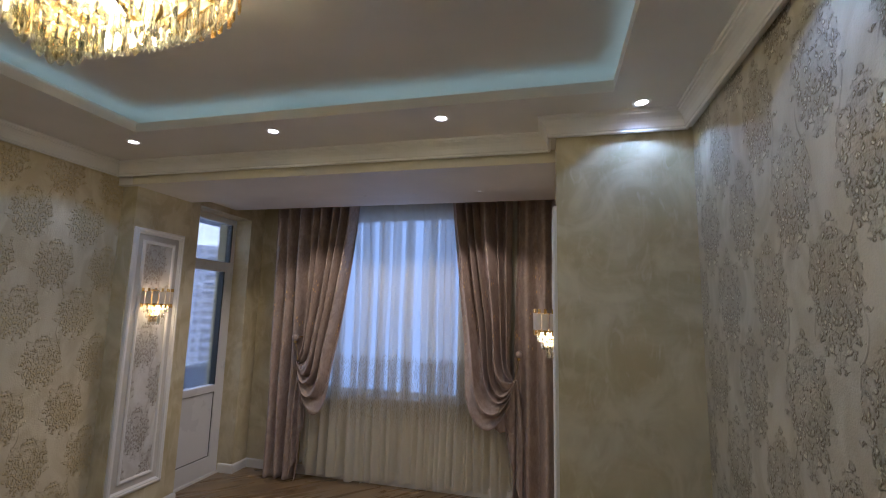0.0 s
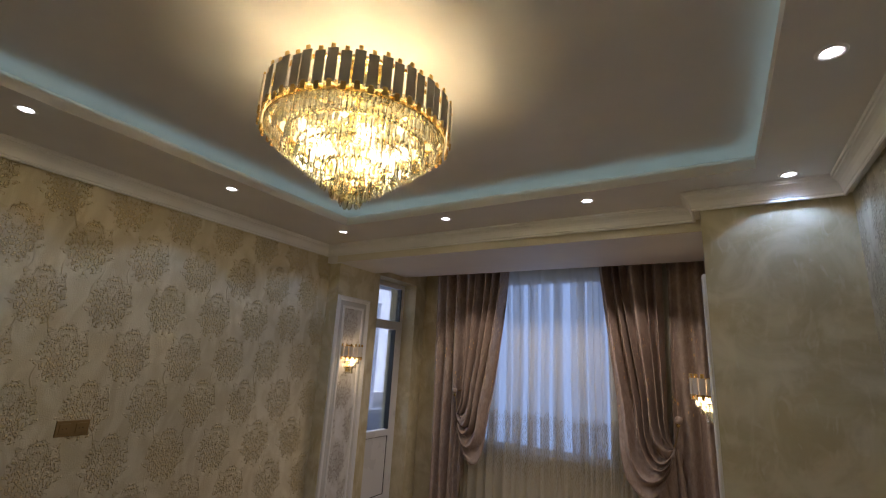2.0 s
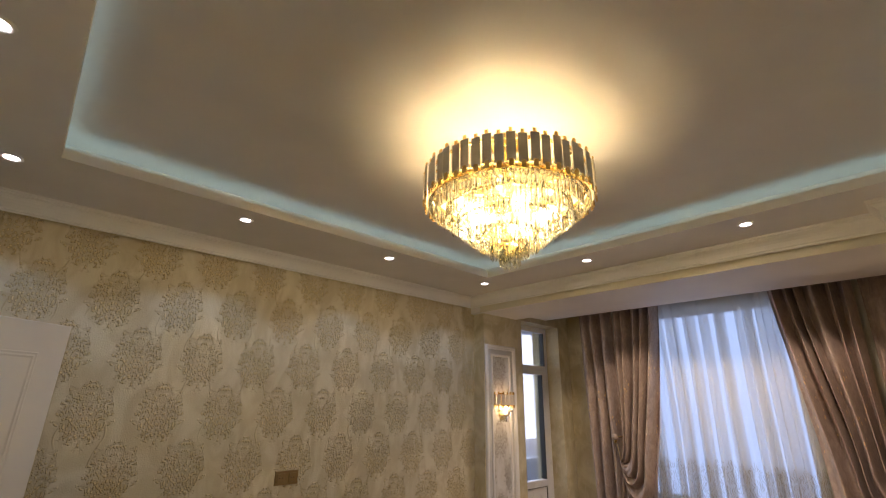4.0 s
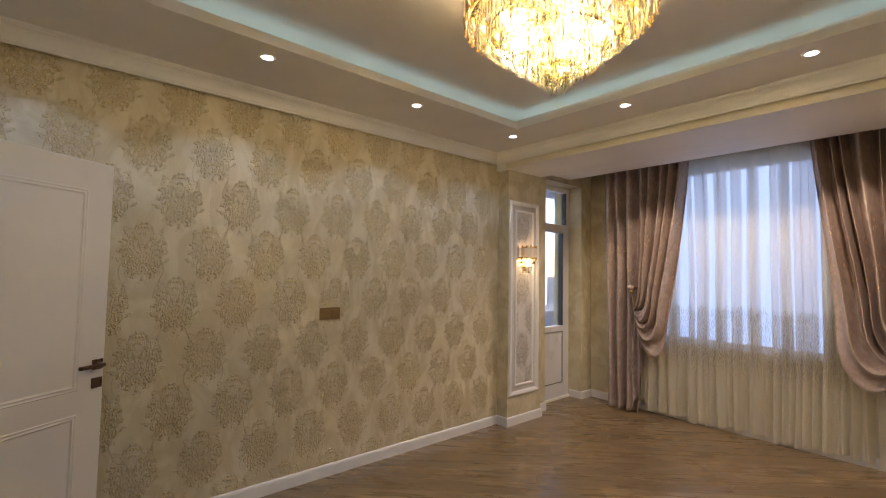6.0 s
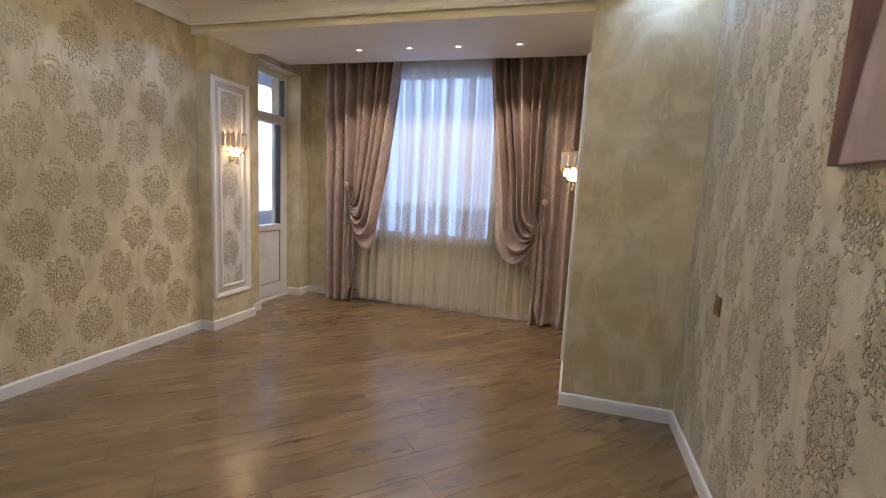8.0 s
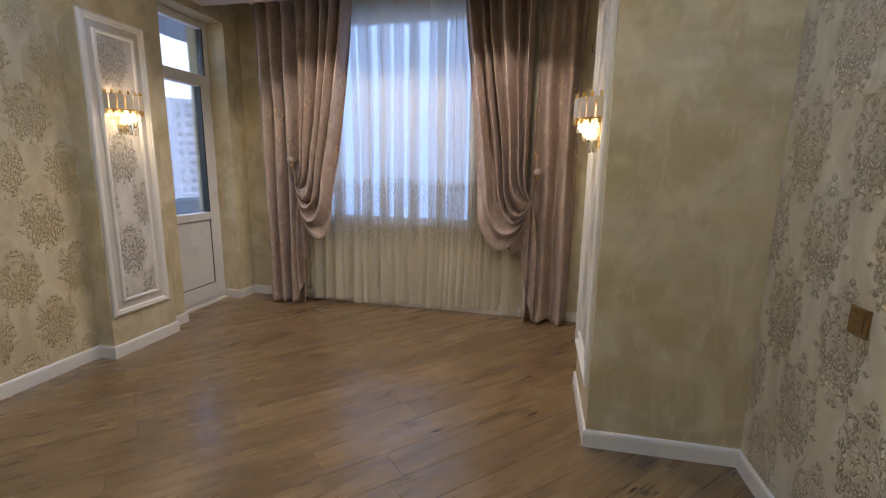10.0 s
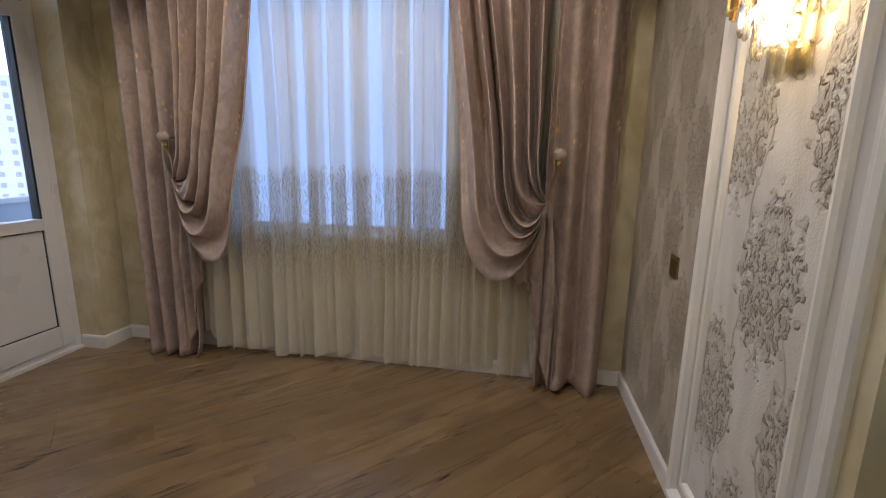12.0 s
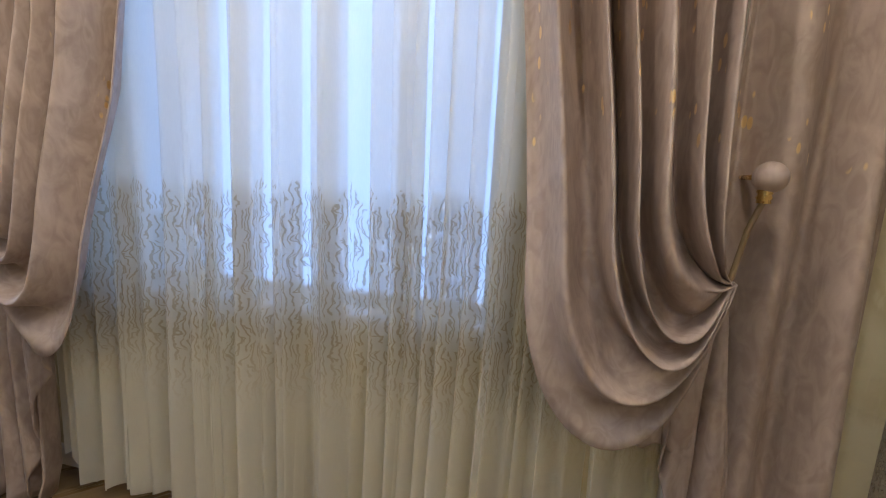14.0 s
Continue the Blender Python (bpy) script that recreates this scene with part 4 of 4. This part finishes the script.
# loose cable end on the north wall beside the curtain
curve = bpy.data.curves.new("wall_cable", "CURVE")
curve.dimensions, curve.bevel_depth = "3D", 0.003
line = curve.splines.new("NURBS")
pts = [(1.775, YN(1.78) - 0.004, 2.34), (1.765, YN(1.77) - 0.02, 2.30), (1.79, YN(1.78) - 0.03, 2.255), (1.82, YN(1.8) - 0.025, 2.27), (1.825, YN(1.8) - 0.01, 2.33)]
line.points.add(len(pts) - 1)
for p, c in zip(line.points, pts):
    p.co = (*c, 1)
line.use_endpoint_u = True
curve.materials.append(RUBBER)
tagged(new("wall_cable", curve), "short loose dark cable end on the plaster wall", "cable")

# ---- balcony and the town outside ----
structure(boxes("balcony", CONCRETE, (-2.85, -1.9, -0.6, 3.6, -0.12, 0.0), (-2.85, -2.75, -0.6, 3.6, 0.0, 0.90), (-2.85, -1.9, 3.5, 3.6, 0.0, 0.90), (-2.85, -1.9, -0.6, -0.5, 0.0, 0.90)), "painted concrete balcony with a parapet", "balcony")
structure(boxes("balcony_rail", WHITE, (-2.87, -2.72, -0.6, 3.6, 0.90, 0.94)), "white ledge on the parapet", "ledge")
structure(boxes("balcony_roof", CONCRETE, (-2.85, -1.9, -0.6, 3.6, 2.78, 2.95)), "concrete slab over the balcony", "slab")
bm = bmesh.new()
bmesh.ops.create_grid(bm, x_segments=8, y_segments=8, size=2500, matrix=Matrix.Translation((0, 0, -24)))
structure(obj("ground", bm, GROUND), "town ground far below, paled for haze", "ground")


# Added emissive sheet just outside the window, standing in for bright sky behind the voile.
HAZE = glow("glowing_haze_sheet", (0.36, 0.58, 1.0), 0.38)
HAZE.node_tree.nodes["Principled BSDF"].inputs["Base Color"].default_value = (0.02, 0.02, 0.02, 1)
structure(boxes("backdrop", HAZE, (-3.15, 9, 4.0, 4.1, -12, 8)), "glowing blue sheet standing in for hazy sky outside the window", "backdrop")
# Added emissive sheet stands in for the bright sky seen through the balcony door.
HAZE_WEST = glow("glowing_west_sky", (0.56, 0.72, 1.0), 0.52)
structure(boxes("backdrop_west", HAZE_WEST, (-220, -219, -60, 300, -40, 120)), "glowing sheet standing in for bright hazy sky beyond the town", "backdrop")


def block(centre, turn, width, depth, floors, base_z):
    """An apartment block with loggias and windows, its colours tinted for distance haze."""
    high = floors * 3.0
    house = thing("apartment_block", "rendered apartment block with rows of loggias, tinted for haze", "building")
    house.matrix_world = Matrix.Translation((*centre, base_z)) @ Matrix.Rotation(turn, 4, "Z")
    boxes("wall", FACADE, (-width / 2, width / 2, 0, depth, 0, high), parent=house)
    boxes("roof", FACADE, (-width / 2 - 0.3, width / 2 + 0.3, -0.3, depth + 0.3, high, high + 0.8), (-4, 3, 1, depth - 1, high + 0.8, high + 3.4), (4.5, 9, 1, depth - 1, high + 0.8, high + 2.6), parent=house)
    firsts = {}
    for f in range(floors):
        for i, x in enumerate(np.arange(-width / 2 + 2.2, width / 2 - 1, 3.4)):
            wide = i % 3 == 1
            key = "loggia" if wide else "window_pane"
            if key not in firsts:
                bm = bmesh.new()
                if wide:
                    add_box(bm, -1.5, 1.5, -0.06, 0.02, 0.9, 2.3)
                else:
                    add_box(bm, -0.6, 0.6, -0.05, 0.02, 0.9, 2.3)
                firsts[key] = obj(key, bm, FACADE_GLASS, house)
                o = firsts[key]
            else:
                o = firsts[key].copy()
                scene.collection.objects.link(o)
            o.parent = house
            o.matrix_basis = Matrix.Translation((x, 0, f * 3.0))
            if wide:
                if "front" not in firsts:
                    firsts["front"] = boxes("loggia_front", FACADE, (-1.7, 1.7, -1.1, -1.0, 0.0, 0.95), (-1.7, 1.7, -1.1, 0.0, -0.12, 0.0), (-1.7, -1.6, -1.1, 0, 0, 0.95), (1.6, 1.7, -1.1, 0, 0, 0.95), parent=house)
                    o = firsts["front"]
                else:
                    o = firsts["front"].copy()
                    scene.collection.objects.link(o)
                o.parent = house
                o.matrix_basis = Matrix.Translation((x, 0, f * 3.0))
    return house


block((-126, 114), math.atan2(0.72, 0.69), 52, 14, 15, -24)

# ---- diagonal floor planks ----
PW, PL = 0.187, 1.38
X0, X1, Y0, Y1 = -1.88, XE + 0.03, YS - 0.2, 2.1
rng = random.Random(11)
floor = bpy.data.objects["floor"]


def plank_mesh():
    bm = bmesh.new()
    add_box(bm, 0.0005, PL - 0.0005, 0.0005, PW - 0.0005, -0.01, 0.0)
    top = [e for e in bm.edges if all(v.co.z > -0.001 for v in e.verts)]
    bmesh.ops.bevel(bm, geom=top, offset=0.0008, segments=1, affect="EDGES")
    return bm


data = bpy.data.meshes.new("plank")
bm = plank_mesh()
bm.to_mesh(data)
bm.free()
data.materials.append(WOOD)
turn = Matrix.Rotation(math.pi / 4, 4, "Z")
for row in range(-30, 32):
    shift = rng.uniform(0, PL)
    for col in range(-6, 7):
        m = turn @ Matrix.Translation((col * PL + shift, row * PW, 0))
        corners = [m @ Vector(c) for c in ((0, 0, 0), (PL, 0, 0), (PL, PW, 0), (0, PW, 0))]
        if max(c.x for c in corners) < X0 or min(c.x for c in corners) > X1 or max(c.y for c in corners) < Y0 or min(c.y for c in corners) > Y1:
            continue
        inside = all(X0 <= c.x <= X1 and Y0 <= c.y <= Y1 for c in corners)
        use = data
        if not inside:
            bm = plank_mesh()
            inv = m.inverted()
            for p, n in (((X0, 0, 0), (-1, 0, 0)), ((X1, 0, 0), (1, 0, 0)), ((0, Y0, 0), (0, -1, 0)), ((0, Y1, 0), (0, 1, 0))):
                bmesh.ops.bisect_plane(bm, geom=bm.verts[:] + bm.edges[:] + bm.faces[:], plane_co=inv @ Vector(p), plane_no=inv.to_3x3() @ Vector(n), clear_outer=True)
            if not bm.faces:
                bm.free()
                continue
            use = bpy.data.meshes.new("plank")
            bm.to_mesh(use)
            bm.free()
            use.materials.append(WOOD)
        o = new("plank", use)
        o.parent = floor
        o.matrix_basis = m
